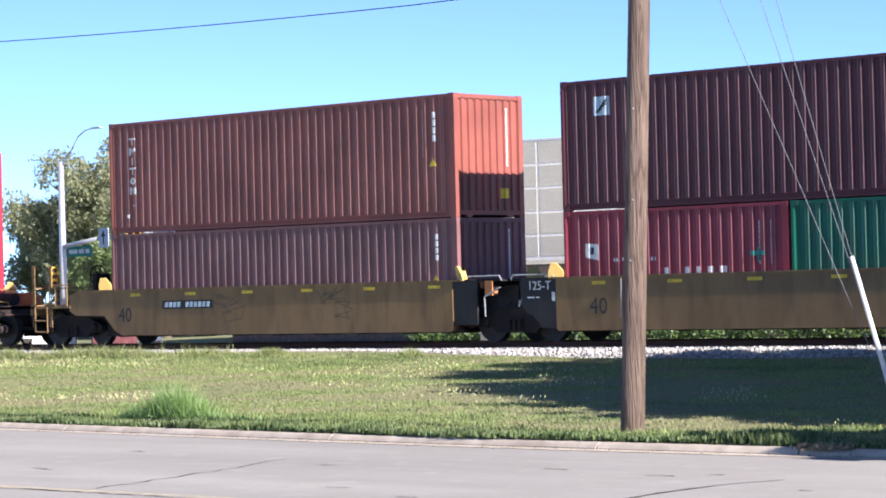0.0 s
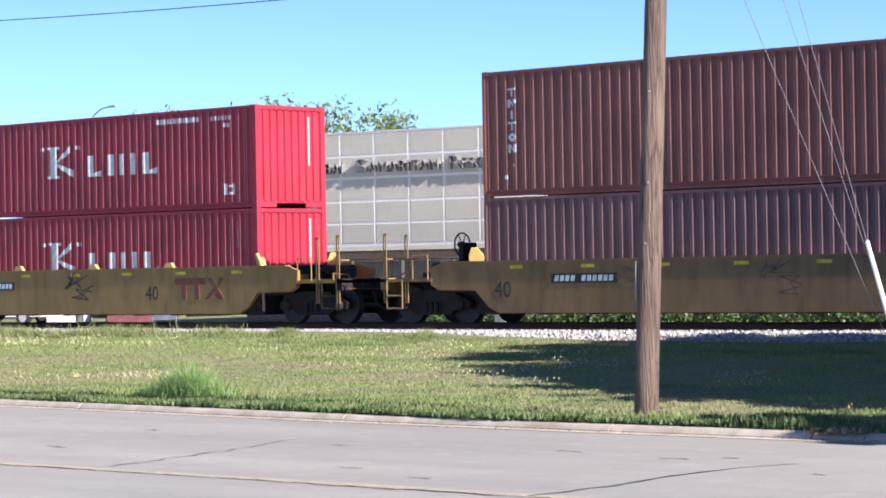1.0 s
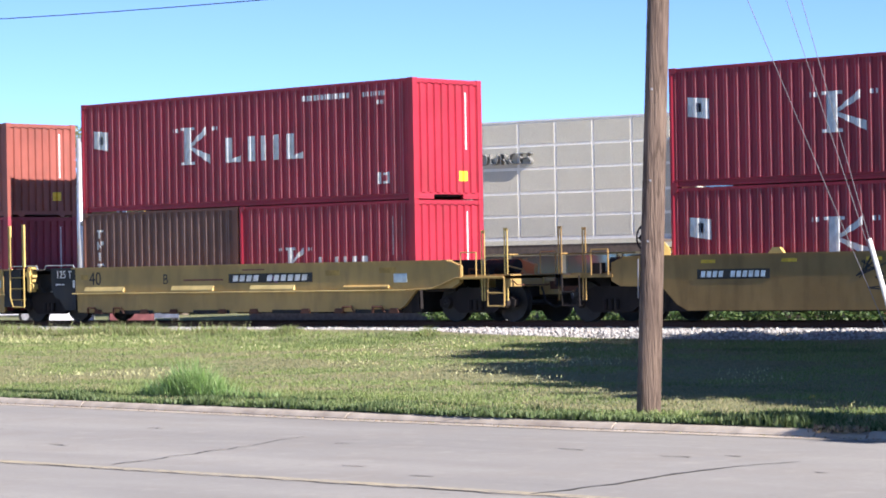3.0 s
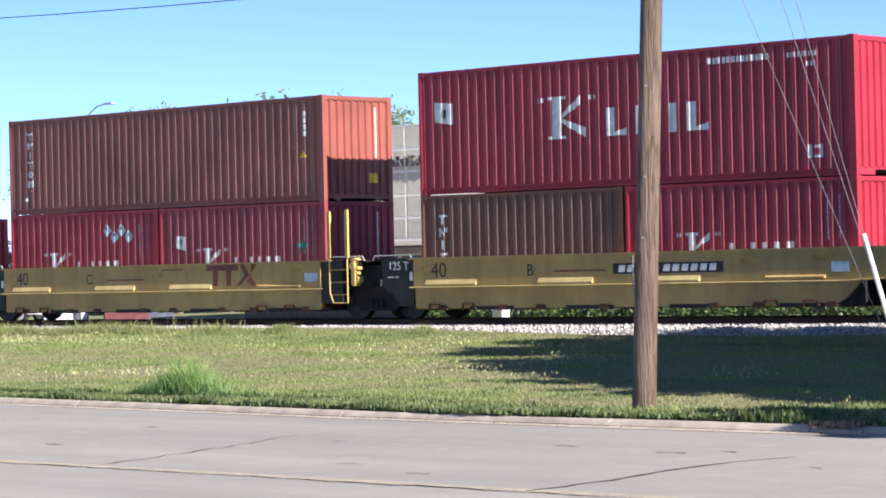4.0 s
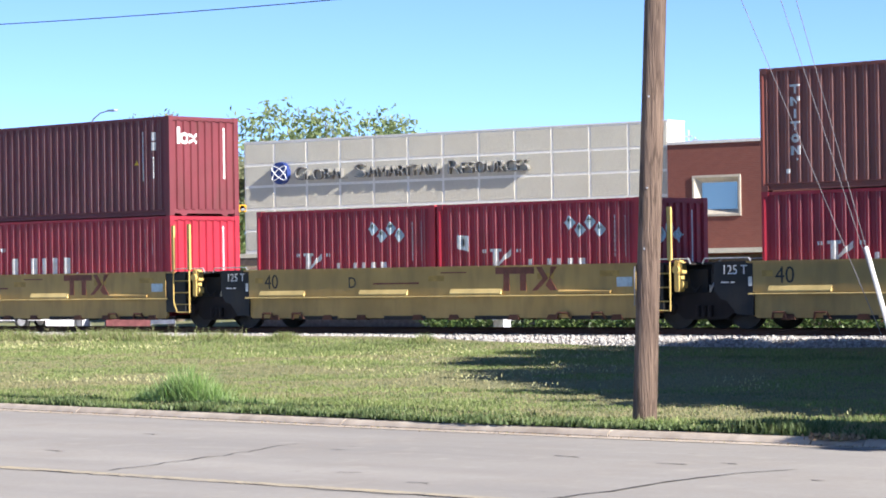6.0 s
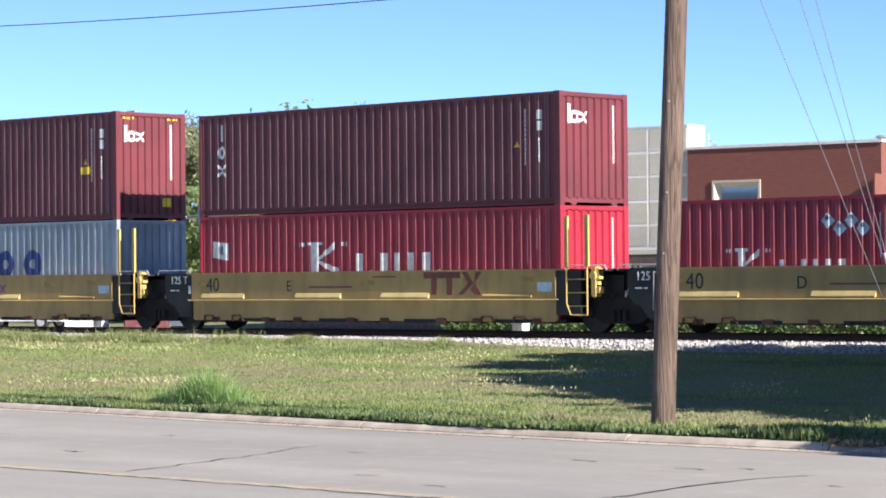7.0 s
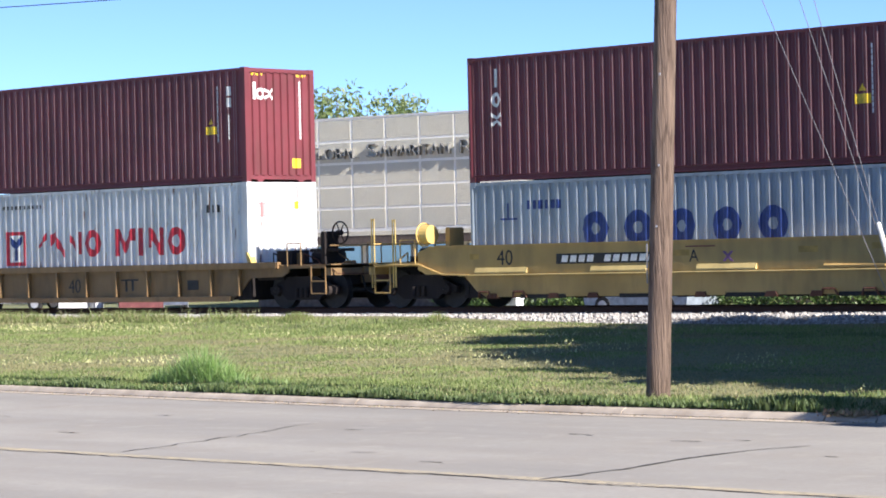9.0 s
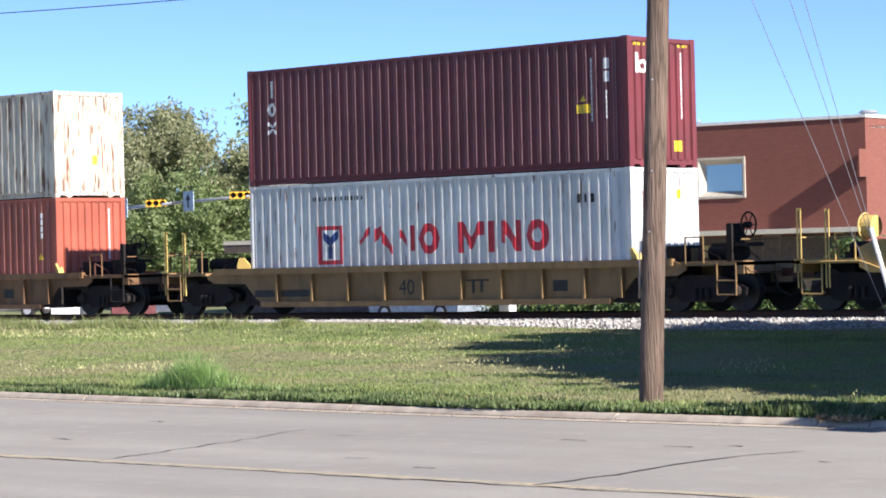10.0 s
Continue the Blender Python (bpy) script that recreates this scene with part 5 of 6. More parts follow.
def train():
    old = "ochre well wagon with smooth grimy sides"
    new_ = "yellow well wagon with stepped sides and black ends"
    rib = "old yellow well wagon with ribbed sides"
    wagon("smooth", S_LEAD, "joint", "plain", old, BROWN_OCHRE, "125-T", group=SETS, seed=11, forty=-5.0)
    brown_long(S_LEAD, FLOOR + STD, HIGH, DARK_MAROON, "dark maroon corrugated container with a pale square logo", 0, True, BOXES)
    red_short(S_LEAD - 6.134, FLOOR, STD, "dull red short container with white lettering", DULL_RED, word=True, mark=True, group=BOXES)
    container("dark green corrugated short container", GREEN, S_LEAD, FLOOR, SHORT, STD, BOXES)

    wagon("smooth", S_BROWN, "plain", "joint", old + " and a black number board", BROWN_OCHRE, group=SETS, seed=21, plate=-3.0, grime_marks=(-1.6, 2.1))
    brown_long(S_BROWN, FLOOR + STD, HIGH, BROWN, "brown corrugated container with upright white letters, upper of two", group=BOXES)
    brown_long(S_BROWN, FLOOR, STD, DULL_BROWN, "dull grey-brown corrugated container low in the wagon", 0, group=BOXES)

    wagon("smooth", S_RED, "plain", "plain", old + " and black graffiti", OCHRE, group=SETS, seed=31, plate=-4.33, brand=3.2, grime_marks=(-0.75,), forty=2.3, tabs=(-3.22, -0.08, 2.94))
    red_long(S_RED, FLOOR + STD, STD, group=BOXES)
    red_long(S_RED, FLOOR, STD, "red corrugated container with white lettering, low in the wagon", web=False, group=BOXES)

    wagon("step", S_B, "joint", "plain", new_, YELLOW, "125 T", "B", SETS, 41, plate=1.3)
    red_long(S_B, FLOOR + STD, HIGH, "tall red corrugated container with large white lettering", web=True, tag=True, group=BOXES)
    brown_long_short(S_B - 6.134, FLOOR)
    red_short(S_B, FLOOR, STD, "red short container with white lettering", group=BOXES)

    wagon("step", S_C, "joint", "joint", new_, YELLOW, "125 T", "C", SETS, 51, brand=2.0)
    brown_long(S_C, FLOOR + STD, STD, BROWN, "brown corrugated container with upright white letters, upper of two", group=BOXES)
    red_short(S_C - 6.134, FLOOR, STD, "red short container with diamond placards", placards=True, group=BOXES)
    red_short(S_C, FLOOR, STD, "dull red short container with a white emblem", DULL_RED, mark=True, group=BOXES)

    wagon("step", S_D, "joint", "joint", new_, YELLOW, "125 T", "D", SETS, 61, brand=2.0)
    red_short(S_D - 6.134, FLOOR, STD, "red short container with diamond placards", placards=True, group=BOXES)
    red_short(S_D, FLOOR, STD, "red short container with placards and a white emblem", placards=True, mark=True, group=BOXES)

    wagon("step", S_E, "joint", "joint", new_, YELLOW, "125 T", "E", SETS, 71, brand=2.0)
    maroon_box(S_E, FLOOR + STD, STD, "maroon corrugated container with white lettering, upper of two", BOXES)
    red_long(S_E, FLOOR, STD, "red corrugated container with white lettering, low in the wagon", web=False, group=BOXES)

    wagon("step", S_A, "plain", "joint", new_, YELLOW, "", "A", SETS, 81, plate=-1.86, forty=-4.9)
    maroon_box(S_A, FLOOR + STD, HIGH, "tall maroon corrugated container with white lettering", BOXES)
    word = []
    for i in range(5):
        word += ring(-2.76 + i * 1.213, 1.06, 0.77, 0.77, 0.25, 10)
    container("pale blue-grey corrugated container with dark blue lettering", BLUE_GREY, S_A, FLOOR, LONG, STD, BOXES,
              [("letter_mark", BLUE, word, "large dark blue company lettering"), ("small_print", BLUE, flat_print(-4.4, 1.93, 6, 0.12, 0.2, 0.06) + [block(-5.2, 1.7, 0.5, 0.04), block(-5.0, 1.74, 0.05, 0.35)], "small dark blue print")],
              [("code_print", WHITE, small_print(0.62, 1.3, 1.0, 12, 0.04), "white code marks")])

    wagon("rib", S_Y, "plain", "plain", rib, OLD_YELLOW, group=SETS, seed=91, forty=-0.66)
    maroon_box(S_Y, FLOOR + HIGH, HIGH, "tall maroon corrugated container with white lettering", BOXES)
    z = 1.10
    word = [(-2.3, -1.98, z + 0.26, z + 0.36, z + 0.5, z + 0.7), (-1.78, -1.55, z + 0.3, z + 0.62, z + 0.5, z + 0.72), (-1.55, -1.2, z + 0.3, z + 0.6, z, z + 0.2), (-0.95, -0.72, z + 0.42, z + 0.62, z + 0.16, z + 0.36), block(-0.62, z + 0.08, 0.16, 0.6)]
    word += ring(-0.35, z, 0.66, 0.72, 0.19) + [block(0.88, z, 0.19, 0.72), (1.07, 1.32, z + 0.42, z + 0.72, z + 0.06, z + 0.36), (1.32, 1.56, z + 0.06, z + 0.36, z + 0.42, z + 0.72), block(1.56, z + 0.4, 0.16, 0.32), block(1.86, z, 0.2, 0.72)]
    word += [block(2.24, z + 0.2, 0.15, 0.52), (2.39, 2.70, z + 0.4, z + 0.72, z, z + 0.32), block(2.7, z, 0.17, 0.72)] + ring(3.0, z, 0.7, 0.72, 0.19)
    container("pale grey corrugated container with worn red lettering", PALE, S_Y, FLOOR, LONG, HIGH, BOXES,
              [("letter_mark", SIGN_RED, word, "worn red company lettering"), ("logo_frame", SIGN_RED, [block(-3.72, z - 0.2, 0.85, 0.94)], "red framed emblem"),
               ("small_print", BLACK_MARK, flat_print(-3.9, 2.45, 16, 0.05, 0.1, 0.06) + flat_print(4.55, 2.15, 3, 0.09, 0.2, 0.1), "dark small print")],
              [("logo_mark", FADED_PINK, [block(-0.8, 2.0, 0.26, 0.06), block(-0.74, 2.06, 0.14, 0.24), block(-0.8, 2.3, 0.26, 0.08)], "faded pink emblem"), ("caution_label", LABEL_YELLOW, [block(0.45, 2.2, 0.14, 0.2)], "yellow label")])
    emblem = marks([block(-3.6, z - 0.1, 0.61, 0.74)], lift=0.007)
    box_ = TRAIN[-1][0]
    part("logo_field", emblem, WHITE, box_, "white field").location = (0, -W / 2 + 0.012, 0)
    part("logo_device", marks([(-3.56, -3.3, z + 0.45, z + 0.64, z + 0.2, z + 0.45), (-3.3, -3.04, z + 0.2, z + 0.45, z + 0.45, z + 0.64), block(-3.39, z - 0.06, 0.18, 0.3)], lift=0.010), BLUE, box_, "blue device").location = (0, -W / 2 + 0.012, 0)

    wagon("rib", S_G, "plain", "plain", rib + " and heavy rust", RUST_YELLOW, group=SETS, seed=101)
    container("rust-streaked white corrugated container", RUSTY_WHITE, S_G, FLOOR + HIGH, LONG, HIGH, BOXES, (), [("caution_label", LABEL_YELLOW, [block(0.1, 0.9, 0.2, 0.26)], "yellow label")])
    brown_long(S_G, FLOOR, HIGH, ORANGE_RED, "orange-red corrugated container low in the wagon", 0, group=BOXES)


def brown_long_short(x, z):
    side = [("letter_mark", WHITE, tall_name(-2.5, STD * 0.3, STD * 0.55, 4, 0.22, 0.26), "white letters set upright one below another")]
    container("old brown short container with white letters", OLD_BROWN, x, z, SHORT, STD, BOXES, side)


train()

# ---- the far side of the track ----
DULL_CANOPY = plain("brown_canopy", (0.10, 0.075, 0.06), 0.7)
FACADE = pose(-89.47, 84.0, 0, 0, 0, 7.5) @ Matrix.Diagonal((0.972, 1, 1, 1))  # the facades' line: u to the right, v away


def panel_building():
    u1, top = 23.21, 8.37
    b = thing("panel_building", "flat-roofed building clad in square grey panels with pale joints", "building", FACADE)
    part("wall", Shape().box(0, u1, 0.003, 1.4, -0.1, top - 0.02), JOINT, b)
    part("plinth", Shape().box(-0.02, u1 + 0.02, -0.05, 0.2, -0.12, 0.45), PLINTH, b, "dark brown plinth")
    part("rear_block", Shape().box(0.5, u1 - 0.3, 1.4, 15, -0.1, 6.3), PANEL, b, "lower block behind the front wall")
    us = [0.0, 1.81] + [1.81 + 1.945 * k for k in range(1, 12)]
    zs = [8.35, 7.33, 6.34, 5.30, 4.31, 3.36]
    shared = {}
    for a, c in zip(us, us[1:]):
        for za, zb in zip(zs, zs[1:]):
            key = (round(c - a, 2), round(za - zb, 2))
            if key not in shared:
                w, h = key[0] / 2 - 0.065, key[1] / 2 - 0.06
                shared[key] = o = part("panel", Shape().box(-w, w, -0.009, 0.03, -h, h, 0.006), PANEL, b)
            else:
                o = again(shared[key], b)
            o.location = ((a + c) / 2, 0, (za + zb) / 2)
    part("coping", Shape().box(-0.02, u1 + 0.02, -0.02, 1.42, top - 0.02, top + 0.05), COPING, b)
    part("canopy", Shape().box(-0.3, u1, -1.6, 0, 2.7, 3.2, 0.02), DULL_CANOPY, b, "dark brown canopy")
    part("fascia", Shape().box(-0.3, u1, -1.63, -1.6, 3.06, 3.24), PANEL, b, "grey fascia strip")
    for i in range(8):
        a = 0.8 + i * 2.85
        win = part("shop_window", Shape().box(a, a + 2.5, -0.03, 0.03, 0.5, 2.6), GLASS, b)
        for e in (a - 0.06, a + 2.5):
            part("frame_post", Shape().box(e, e + 0.06, -0.06, 0.02, 0.45, 2.65), LETTER_METAL, win)
    sign = thing("building_sign", "dark raised metal letters and round blue emblem on the panel wall", "sign", FACADE)
    deep = 0.115
    for words, a, c, z in (("GLOBAL", 3.18, 6.16, 6.85), ("SAMARITAN", 6.7, 11.34, 6.86), ("RESOURCES", 11.95, 16.23, 6.85)):
        for body, p, q, size in ((words[0], a, a + 0.62, 0.84), (words[1:], a + 0.72, c, 0.68)):
            ob = lettering("letters", body, size, LETTER_METAL, sign, Matrix.Identity(4), deep, 1.0, -0.018)
            xs = [v.co.x for v in ob.data.vertices]
            ys = [v.co.y for v in ob.data.vertices]
            k, mid = (q - p) / (max(xs) - min(xs)), (max(xs) + min(xs)) / 2
            ob.data.transform(Matrix.Diagonal((k, 1.1, 1, 1)) @ Matrix.Translation((-mid, -min(ys), 0)))
            ob.matrix_basis = Matrix.Translation(((p + q) / 2, -deep, z - 0.3)) @ FRONT
    part("emblem", Shape().tube((2.29, -0.01, 6.91), (2.29, -0.24, 6.91), 0.52, 0.5, 28), BLUE, sign, "round blue emblem")
    for tilt in (35, -35):
        pts = []
        for i in range(25):
            q = 2 * math.pi * i / 24
            a, c = 0.5 * math.cos(q), 0.17 * math.sin(q)
            r = radians(tilt)
            pts.append((2.29 + a * math.cos(r) - c * math.sin(r), -0.25, 6.91 + a * math.sin(r) + c * math.cos(r)))
        part("emblem_ring", Shape().rod(pts, 0.025, 5), WHITE, sign, "white crossing ring")


def brick_building():
    u0, u1, top = 23.25, 32.3, 7.36
    b = thing("brick_building", "red brick building with a flat roof and square window", "building", FACADE)
    a, c, za, zb = 24.56, 26.68, 4.46, 5.96
    v = -0.12
    s = Shape()
    s.box(u0, a, v, 0.4, -0.1, top).box(c, u1, v, 0.4, -0.1, top).box(a, c, v, 0.4, -0.1, za).box(a, c, v, 0.4, zb, top)
    s.box(u1 - 0.4, u1, 0.4, 18, -0.1, top).box(u0, u0 + 0.4, 1.5, 18, -0.1, top - 0.5).box(u0, u1, 17.6, 18, -0.1, top - 0.5)
    part("wall", s, BRICK, b)
    part("roof", Shape().box(u0, u1, 0.4, 18, top - 0.4, top - 0.3), COPING, b)
    part("coping", Shape().box(u0 + 0.02, u1 + 0.06, v - 0.06, 0.45, top, top + 0.12).box(u1 - 0.4, u1 + 0.06, 0.45, 18, top, top + 0.12), COPING, b)
    win = part("window", Shape().box(a + 0.22, c - 0.2, 0.11, 0.15, za + 0.2, zb - 0.2), GLASS, b)
    f = Shape()
    ins = [(a + 0.22, za + 0.2), (c - 0.2, za + 0.2), (c - 0.2, zb - 0.2), (a + 0.22, zb - 0.2)]
    out = [(a, za), (c, za), (c, zb), (a, zb)]
    for k in range(4):
        j = (k + 1) % 4
        f.face((out[k][0], v - 0.05, out[k][1]), (out[j][0], v - 0.05, out[j][1]), (ins[j][0], 0.1, ins[j][1]), (ins[k][0], 0.1, ins[k][1]))
    for zl, zh, p, q in ((za - 0.09, za, a - 0.09, c + 0.09), (zb, zb + 0.09, a - 0.09, c + 0.09), (za, zb, a - 0.09, a), (za, zb, c, c + 0.09)):
        f.box(p, q, v - 0.06, 0.26, zl, zh)
    part("window_surround", f, CREAM, win, "splayed cream window surround")
    part("canopy", Shape().box(u0, u1 + 0.3, -1.5, v, 2.86, 3.05, 0.02), PANEL, b, "pale grey canopy edge")
    part("shop_front", Shape().box(u0 + 0.05, u1 - 0.05, v - 0.05, v - 0.003, -0.1, 2.78), DULL_CANOPY, b, "dark shop glazing")
    fin = thing("blade_sign", "brown projecting sign panel at the corner of the brick wall", "sign", FACADE)
    part("panel", Shape().box(32.3, 32.38, -0.86, v, 5.0, 6.1, 0.01), BRICK, fin)
    vent = thing("roof_vent", "round metal vent on the flat roof", "roof vent", FACADE @ pose(31.6, 1.6, top - 0.3))
    part("drum", Shape().tube((0, 0, 0), (0, 0, 0.55), 0.3, sides=18), GALV, vent)
    part("cap", Shape().tube((0, 0, 0.55), (0, 0, 0.66), 0.42, 0.3, 18), GALV, vent)
    for dx in (0.0, 0.3, 0.55):
        m = thing("roof_pipe", "thin pipe standing on the roof edge", "roof pipe", FACADE @ pose(23.9 + dx, 0.6, top - 0.32))
        part("mast", Shape().tube((0, 0, 0), (0, 0, 0.95 - dx), 0.03, sides=6), GALV, m)
        part("crossbar", Shape().box(-0.15, 0.15, -0.02, 0.02, 0.65 - dx * 0.5, 0.7 - dx * 0.5), GALV, m)


def signal():
    m = thing("traffic_signal", "galvanised traffic signal pole with a long arm and lamp bracket", "traffic signal", pose(-79.8, 66, -0.12))
    part("pole", Shape().tube((0, 0, 0), (0, 0, 7.55), 0.16, 0.11, 16), GALV, m, smooth=True)
    arm = [(0, 0, 4.25), (2.2, -0.08, 4.5), (5.5, -0.17, 4.62), (9.8, -0.3, 4.74)]
    a = part("mast_arm", Shape().tube(arm[0], arm[1], 0.1, 0.08, 10).tube(arm[1], arm[2], 0.08, 0.06, 10).tube(arm[2], arm[3], 0.06, 0.05, 10), GALV, m, smooth=True)
    lamp = Shape().rod([(0, 0, 7.3), (0.6, 0, 7.9), (1.05, 0, 8.45), (1.5, 0, 8.68), (2.0, 0, 8.74)], 0.028)
    lamp.tube((0, 0, 7.5), (0.75, 0, 8.05), 0.02, sides=6)
    part("lamp_bracket", lamp, GALV, m)
    part("lantern", Shape().box(1.95, 2.42, -0.09, 0.09, 8.70, 8.775, 0.025), GALV, m, "flat lamp head")

    def head(x, y, z, upright):
        h = part("signal_head", Shape().box(-0.55, 0.55, -0.12, 0.12, -0.18, 0.18, 0.03), SIGNAL_YELLOW, m, "yellow three-lamp signal head")
        for k in (-0.36, 0, 0.36):
            vs = Shape()
            n = 10
            for i in range(n):
                q, w = math.pi * i / n - 0.3, math.pi * (i + 1) / n - 0.3
                vs.face((k + 0.15 * math.cos(q), -0.12, 0.15 * math.sin(q)), (k + 0.15 * math.cos(w), -0.12, 0.15 * math.sin(w)), (k + 0.15 * math.cos(w), -0.34, 0.15 * math.sin(w)), (k + 0.15 * math.cos(q), -0.34, 0.15 * math.sin(q)))
            part("visor", vs, SIGNAL_YELLOW, h)
            part("lens", Shape().tube((k, -0.115, 0), (k, -0.135, 0), 0.13, sides=14), DARK, h)
        h.matrix_basis = pose(x, y, z, 0, 90 if upright else 0, 62 if upright else 48) @ Matrix.Diagonal((0.7, 0.7, 0.7, 1))
        return h
    head(-0.45, -0.1, 3.1, True)
    head(4.7, -0.3, 4.64, False)
    head(9.45, -0.42, 4.78, False)
    for x, z in ((2.8, 4.52), (6.53, 4.66)):
        s = part("lane_sign", Shape().box(-0.31, 0.31, -0.02, 0.0, -0.37, 0.37, 0.03), PLACARD, m, "white lane arrow sign")
        s.matrix_basis = pose(x, -0.3, z, 0, 0, -5)
        part("arrow", Shape().prism([(-0.05, -0.25), (0.03, -0.25), (0.03, 0.05), (0.12, 0.05), (-0.01, 0.28), (-0.14, 0.05), (-0.05, 0.05)], -0.03, -0.022), BLACK_MARK, s)
    g = part("street_sign", Shape().box(0.3, 1.75, -0.03, 0.0, 3.85, 4.25, 0.03), SIGN_GREEN, m, "green street sign")
    part("sign_bars", Shape().box(0.42, 0.9, -0.04, -0.031, 3.97, 4.13).box(1.0, 1.3, -0.04, -0.031, 3.97, 4.13).box(1.4, 1.62, -0.04, -0.031, 3.97, 4.13), WHITE, g, "small white lettering")


def tree(label, x, y, z, h, spread, leaf, count, size, seed, low=0.25, group="", limbs=38, peak=0.0):
    """Trunk, limbs and a crown of many small leaves gathered in uneven clumps."""
    rng = np.random.default_rng(seed)
    t = thing("tree", label, "tree", pose(x, y, z), group)
    s = Shape()
    lean = rng.uniform(-0.3, 0.3, 2)
    fork = Vector((lean[0], lean[1], h * 0.3))
    s.tube((0, 0, 0), fork, 0.035 * h, 0.024 * h, 10)
    clumps = []
    for i in range(limbs):
        q = 2 * math.pi * i / limbs * 6.7 + rng.uniform(-0.4, 0.4)
        u = rng.uniform(0, 1)
        zz = h * (low + 0.12 + (0.80 - low) * u)
        r = spread * math.sqrt(max(0.05, 1 - ((u - 0.4) / 0.72) ** 2)) * rng.uniform(0.35, 0.95) * (1 - peak * max(0.0, u - 0.3))
        tip = Vector((r * math.cos(q), r * math.sin(q), zz))
        mid = fork.lerp(tip, 0.5) + Vector((0, 0, 0.04 * h))
        s.tube(fork, mid, 0.012 * h, 0.007 * h, 6)
        s.tube(mid, tip, 0.007 * h, 0.002 * h, 5)
        clumps.append((tip, spread * rng.uniform(0.17, 0.34)))
        clumps.append((mid.lerp(tip, 0.5) + Vector(rng.normal(0, 0.06 * spread, 3)), spread * rng.uniform(0.16, 0.28)))
    part("trunk", s, BARK, t)
    c = np.array([tuple(p) for p, _ in clumps])
    r = np.array([q for _, q in clumps])
    pick = rng.choice(len(c), count, p=r**2 / (r**2).sum())
    d = rng.normal(0, 1, (count, 3))
    d /= np.linalg.norm(d, axis=1)[:, None]
    # sprigs: leaves gather round twig ends, which leaves gaps
    twig = rng.integers(0, 26, count) + 1000 * pick
    rg = np.random.default_rng(seed + 5)
    table = rg.normal(0, 1, (60000, 3))
    table /= np.linalg.norm(table, axis=1)[:, None]
    rad = rg.uniform(0.35, 1.05, 60000)
    centre = c[pick] + table[twig % 60000] * (rad[twig % 60000] * r[pick])[:, None] * (1, 1, 0.8)
    p = centre + d * (rng.uniform(0, 1, count) ** 0.6 * r[pick] * 0.36)[:, None]
    a = rng.normal(0, 1, (count, 3))
    a /= np.linalg.norm(a, axis=1)[:, None]
    b = np.cross(a, rng.normal(0, 1, (count, 3)))
    b /= np.linalg.norm(b, axis=1)[:, None]
    k = size * rng.uniform(0.6, 1.4, (count, 1))
    v = np.stack([p - a * k, p + b * k * 0.45, p + a * k, p - b * k * 0.45], 1).reshape(-1, 3)
    crown = new("crown", raw_mesh("crown", v, np.arange(4 * count).reshape(count, 4), leaf))
    crown.parent = t
    return t


def hedge(label, x0, x1, y, h, seed):
    rng = np.random.default_rng(seed)
    n = 7500
    x = rng.uniform(x0, x1, n)
    p = np.stack([x, y + rng.normal(0, 0.4, n), h * rng.uniform(0, 1, n) ** 0.7 * (0.75 + 0.35 * np.sin(x * 1.7) * np.sin(x * 0.6 + 1)) - 0.12], 1)
    a = rng.normal(0, 1, (n, 3))
    b = np.cross(a, rng.normal(0, 1, (n, 3)))
    a /= np.linalg.norm(a, axis=1)[:, None]
    b /= np.linalg.norm(b, axis=1)[:, None]
    v = np.stack([p - a * 0.09, p + b * 0.05, p + a * 0.09, p - b * 0.05], 1).reshape(-1, 3)
    tagged(new("hedge", raw_mesh("hedge", v, np.arange(4 * n).reshape(n, 4), LEAF_DARK)), label, "hedge")


def car(label, m, mat, group="cars parked beyond the track", name="parked_car"):
    c = thing(name, label, "car", m, group)
    body = [(-2.2, 0.35), (-2.25, 0.75), (-2.0, 0.92), (-1.3, 1.0), (-0.75, 1.42), (0.55, 1.45), (1.25, 1.0), (2.05, 0.85), (2.25, 0.65), (2.2, 0.35)]
    part("body", Shape().prism(body, -0.87, 0.87), mat, c)
    part("side_window", Shape().prism([(-1.1, 1.02), (-0.7, 1.36), (0.5, 1.38), (1.0, 1.02)], -0.875, 0.875), GLASS, c)
    part("windscreen", Shape().prism([(0.6, 1.42), (1.24, 1.02), (1.29, 1.02), (0.65, 1.45)], -0.76, 0.76), GLASS, c)
    wheels = []
    for x in (-1.38, 1.4):
        for y in (-0.8, 0.8):
            w = part("wheel", Shape().tube((0, -0.1, 0), (0, 0.1, 0), 0.33, sides=18), TYRE, c)
            w.location = (x, y, 0.33)
            rim = Shape().tube((0, -0.11, 0), (0, 0.11, 0), 0.2, sides=12)
            for k in range(5):
                q = 2 * math.pi * k / 5
                rim.tube((0.12 * math.cos(q), -0.118, 0.12 * math.sin(q)), (0.12 * math.cos(q), 0.118, 0.12 * math.sin(q)), 0.03, sides=6)
            part("rim", rim, GALV, w)
            wheels.append((w, x, y))
    return c, wheels


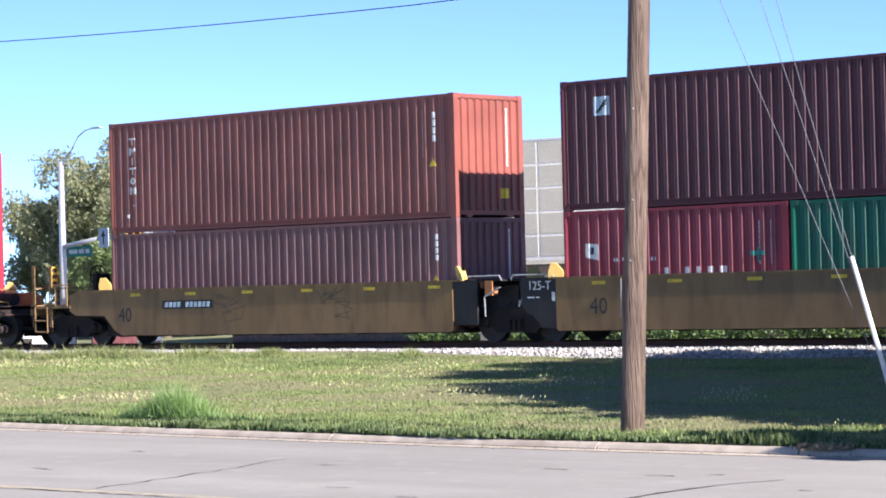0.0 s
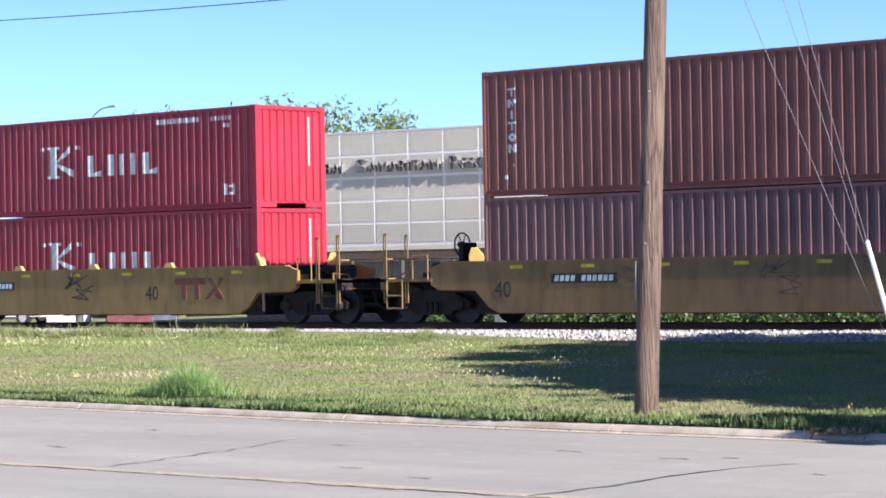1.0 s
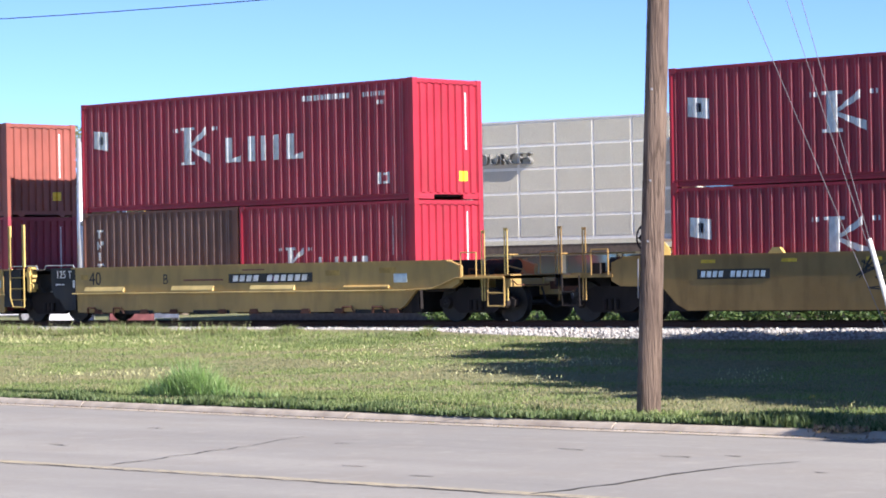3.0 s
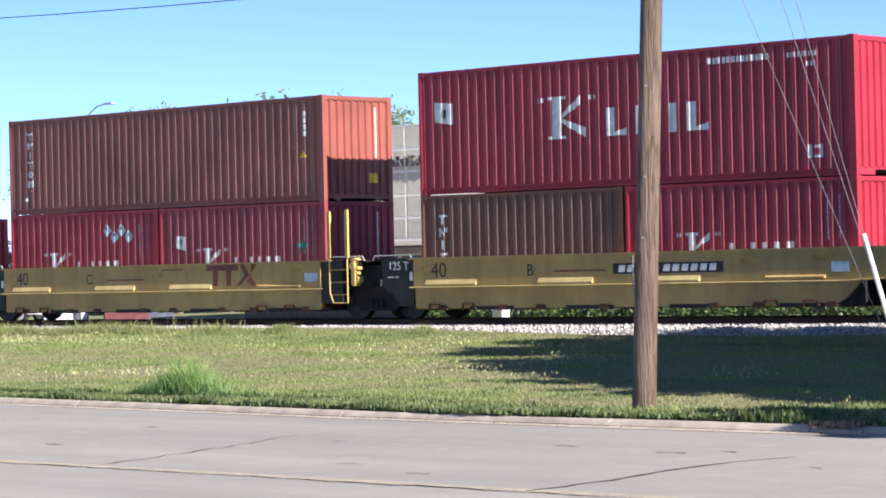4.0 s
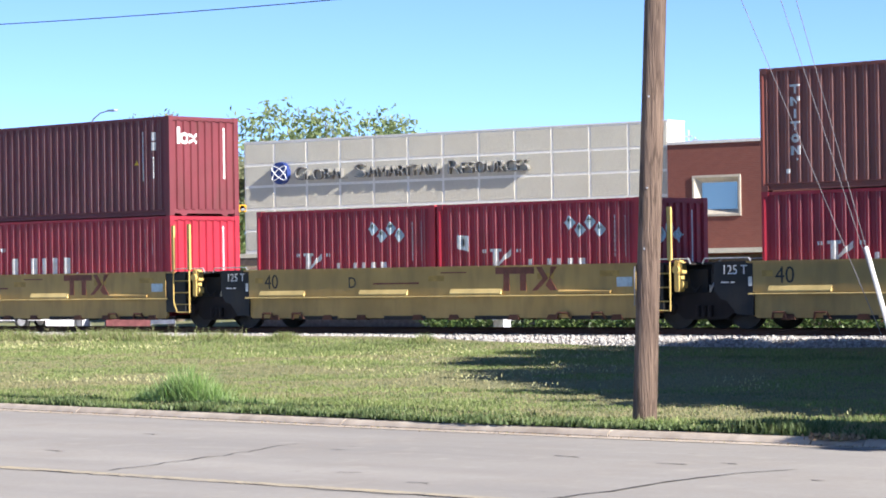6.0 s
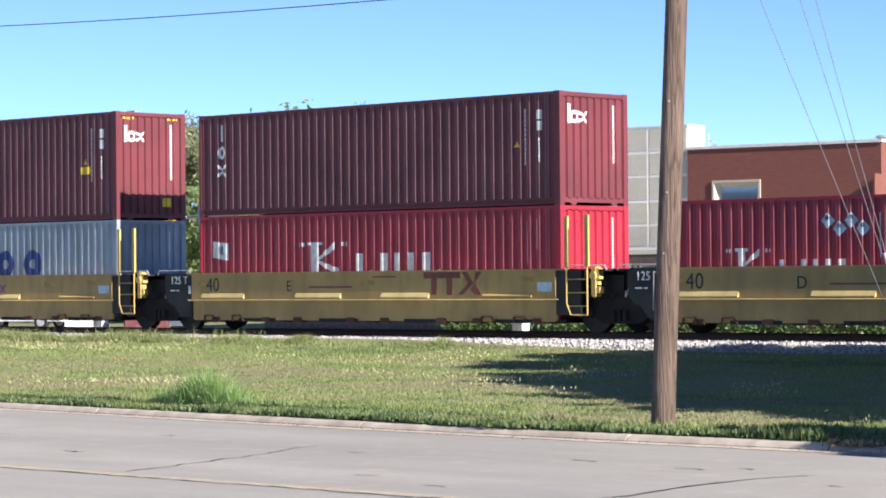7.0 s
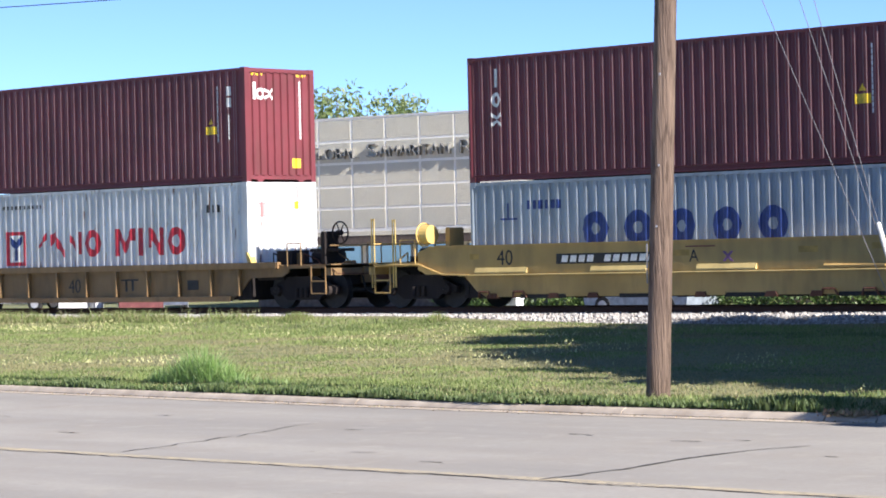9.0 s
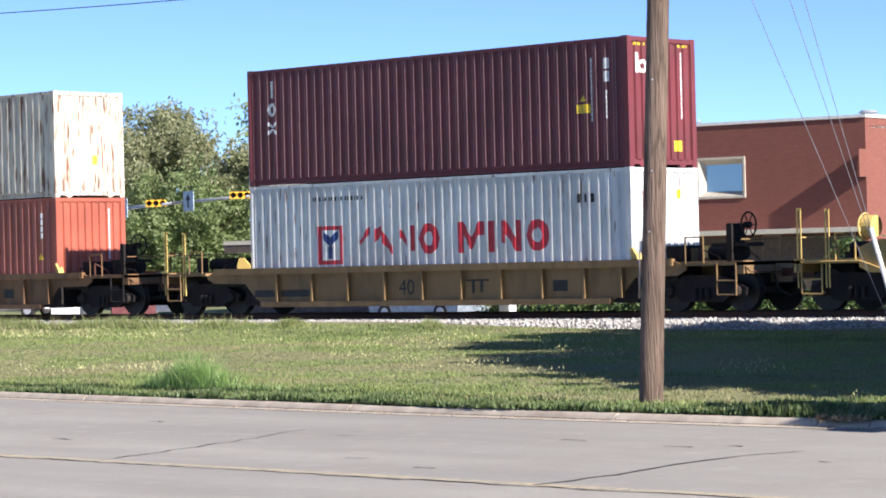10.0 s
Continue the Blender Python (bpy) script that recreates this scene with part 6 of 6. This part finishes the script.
def far_things():
    s = Shape()
    s.box(-150, 60, 56.0, 73.0, -0.13, -0.09)
    tagged(part("road", s, FAR_ASPHALT, None), "dark grey street beyond the railway", "road", kind="structure")
    s = Shape().box(-130, 60, 74.0, 82.2, -0.13, -0.09)
    tagged(part("pavement", s, CONCRETE, None), "pale concrete forecourt before the buildings", "pavement", kind="structure")
    hedge("leafy green hedge along the brick building", -67.0, -45.0, 72.0, 1.1, 5)
    hedge("leafy green shrubs by the corner of the brick building", -54.5, -47.0, 80.0, 3.6, 8)
    box_ = thing("utility_box", "small white utility box on the grass", "utility box", pose(-47.43, 54.0, -0.12))
    part("cabinet", Shape().box(-0.18, 0.18, -0.15, 0.15, 0, 0.99, 0.02), CAR_WHITE, box_)
    part("lid", Shape().box(-0.2, 0.2, -0.17, 0.17, 0.99, 1.04), CAR_WHITE, box_)
    car("white parked car beyond the track", pose(-85.3, 70.0, -0.09, 0, 0, 140), CAR_WHITE)
    car("dusty red parked car beyond the track", pose(-81.9, 70.3, -0.09, 0, 0, 140), CAR_RED)
    car("grey-blue parked car beyond the track", pose(-86.4, 75.6, -0.09, 0, 0, 140), CAR_BLUE)
    van("white van parked in the side street", pose(-100.6, 78.5, -0.09, 0, 0, 20))


def van(label, m):
    c = thing("parked_van", label, "van", m, "vans parked beyond the track")
    body = [(-2.5, 0.4), (-2.55, 2.2), (-2.4, 2.42), (1.2, 2.42), (1.9, 1.35), (2.6, 1.15), (2.7, 0.4)]
    part("body", Shape().prism(body, -0.95, 0.95), CAR_WHITE, c)
    part("side_window", Shape().prism([(0.2, 1.4), (0.2, 2.05), (1.2, 2.05), (1.65, 1.4)], -0.956, 0.956), GLASS, c)
    for x in (-1.6, 1.7):
        for y in (-0.86, 0.86):
            w = part("wheel", Shape().tube((x, y - 0.11, 0.36), (x, y + 0.11, 0.36), 0.36, sides=18), TYRE, c)
            part("rim", Shape().tube((x, y - 0.12, 0.36), (x, y + 0.12, 0.36), 0.21, sides=12), GALV, w)


far_things()
PASSING = car("pale silver-blue car driving along the far street", None, CAR_SILVER, "", "car")
panel_building()
brick_building()
signal()
tree("tall olive-green tree with fine uneven foliage", -114.5, 100, -0.12, 11.8, 6.4, LEAF_OLIVE, 80000, 0.12, 11, 0.12)
tree("olive-green tree with fine uneven foliage", -122, 100.5, -0.12, 8.6, 4.6, LEAF_OLIVE, 34000, 0.12, 12, 0.12)
tree("fresh green lower tree beside the building", -107.5, 96, -0.12, 7.4, 5.0, LEAF_FRESH, 36000, 0.12, 13, 0.1)
tree("greyish green tree at the corner of the building", -106.5, 102, -0.12, 9.8, 4.8, LEAF_OLIVE, 46000, 0.12, 14, 0.15)
tree("sparse fresh green tree rising behind the panel building", -113, 113, -0.12, 12.7, 7.8, LEAF_FRESH, 20000, 0.18, 15)
tree("tall fresh green tree on the verge", -12.0, 40.3, 0.4, 12.5, 4.7, LEAF_FRESH, 80000, 0.25, 16, 0.05, "trees on the verge", 90)
tree("broad fresh green tree on the verge", -12.0, 35.4, 0.3, 9.9, 6.3, LEAF_FRESH, 90000, 0.25, 17, 0.05, "trees on the verge", 120, 0.95)
tree("low fresh green tree by the road", -8.8, 27.05, 0.2, 6.5, 1.5, LEAF_FRESH, 24000, 0.2, 18, 0.1, "trees on the verge")


CAR_X, CAR_SPEED = -56.2, 10.0  # where the passing car is at nine seconds, and its pace to the left


def motions():
    """The train rolls to the right at an even speed, a car drives to the left behind it; their wheels turn with them."""
    for ob, x, z in TRAIN:
        walk(ob, [(t, pose(x + SPEED * t, TRACK_Y, z)) for t in (0.0, 5.0, 10.0)])
    ob, wheels = PASSING
    walk(ob, [(t, pose(CAR_X - CAR_SPEED * (t - 9.0), 71.0, -0.09, 0, 0, 180)) for t in (0.0, 5.0, 10.0)])
    for w, x, y in wheels:
        walk(w, [(k / 30, pose(x, y, 0.33, 0, math.degrees(CAR_SPEED * k / 30 / 0.33), 0)) for k in range(0, 301)])
    for w, dx, r in WHEELS:
        walk(w, [(k / 30, pose(dx, 0, r, 0, math.degrees(SPEED * k / 30 / r), 0)) for k in range(0, 301)])


motions()
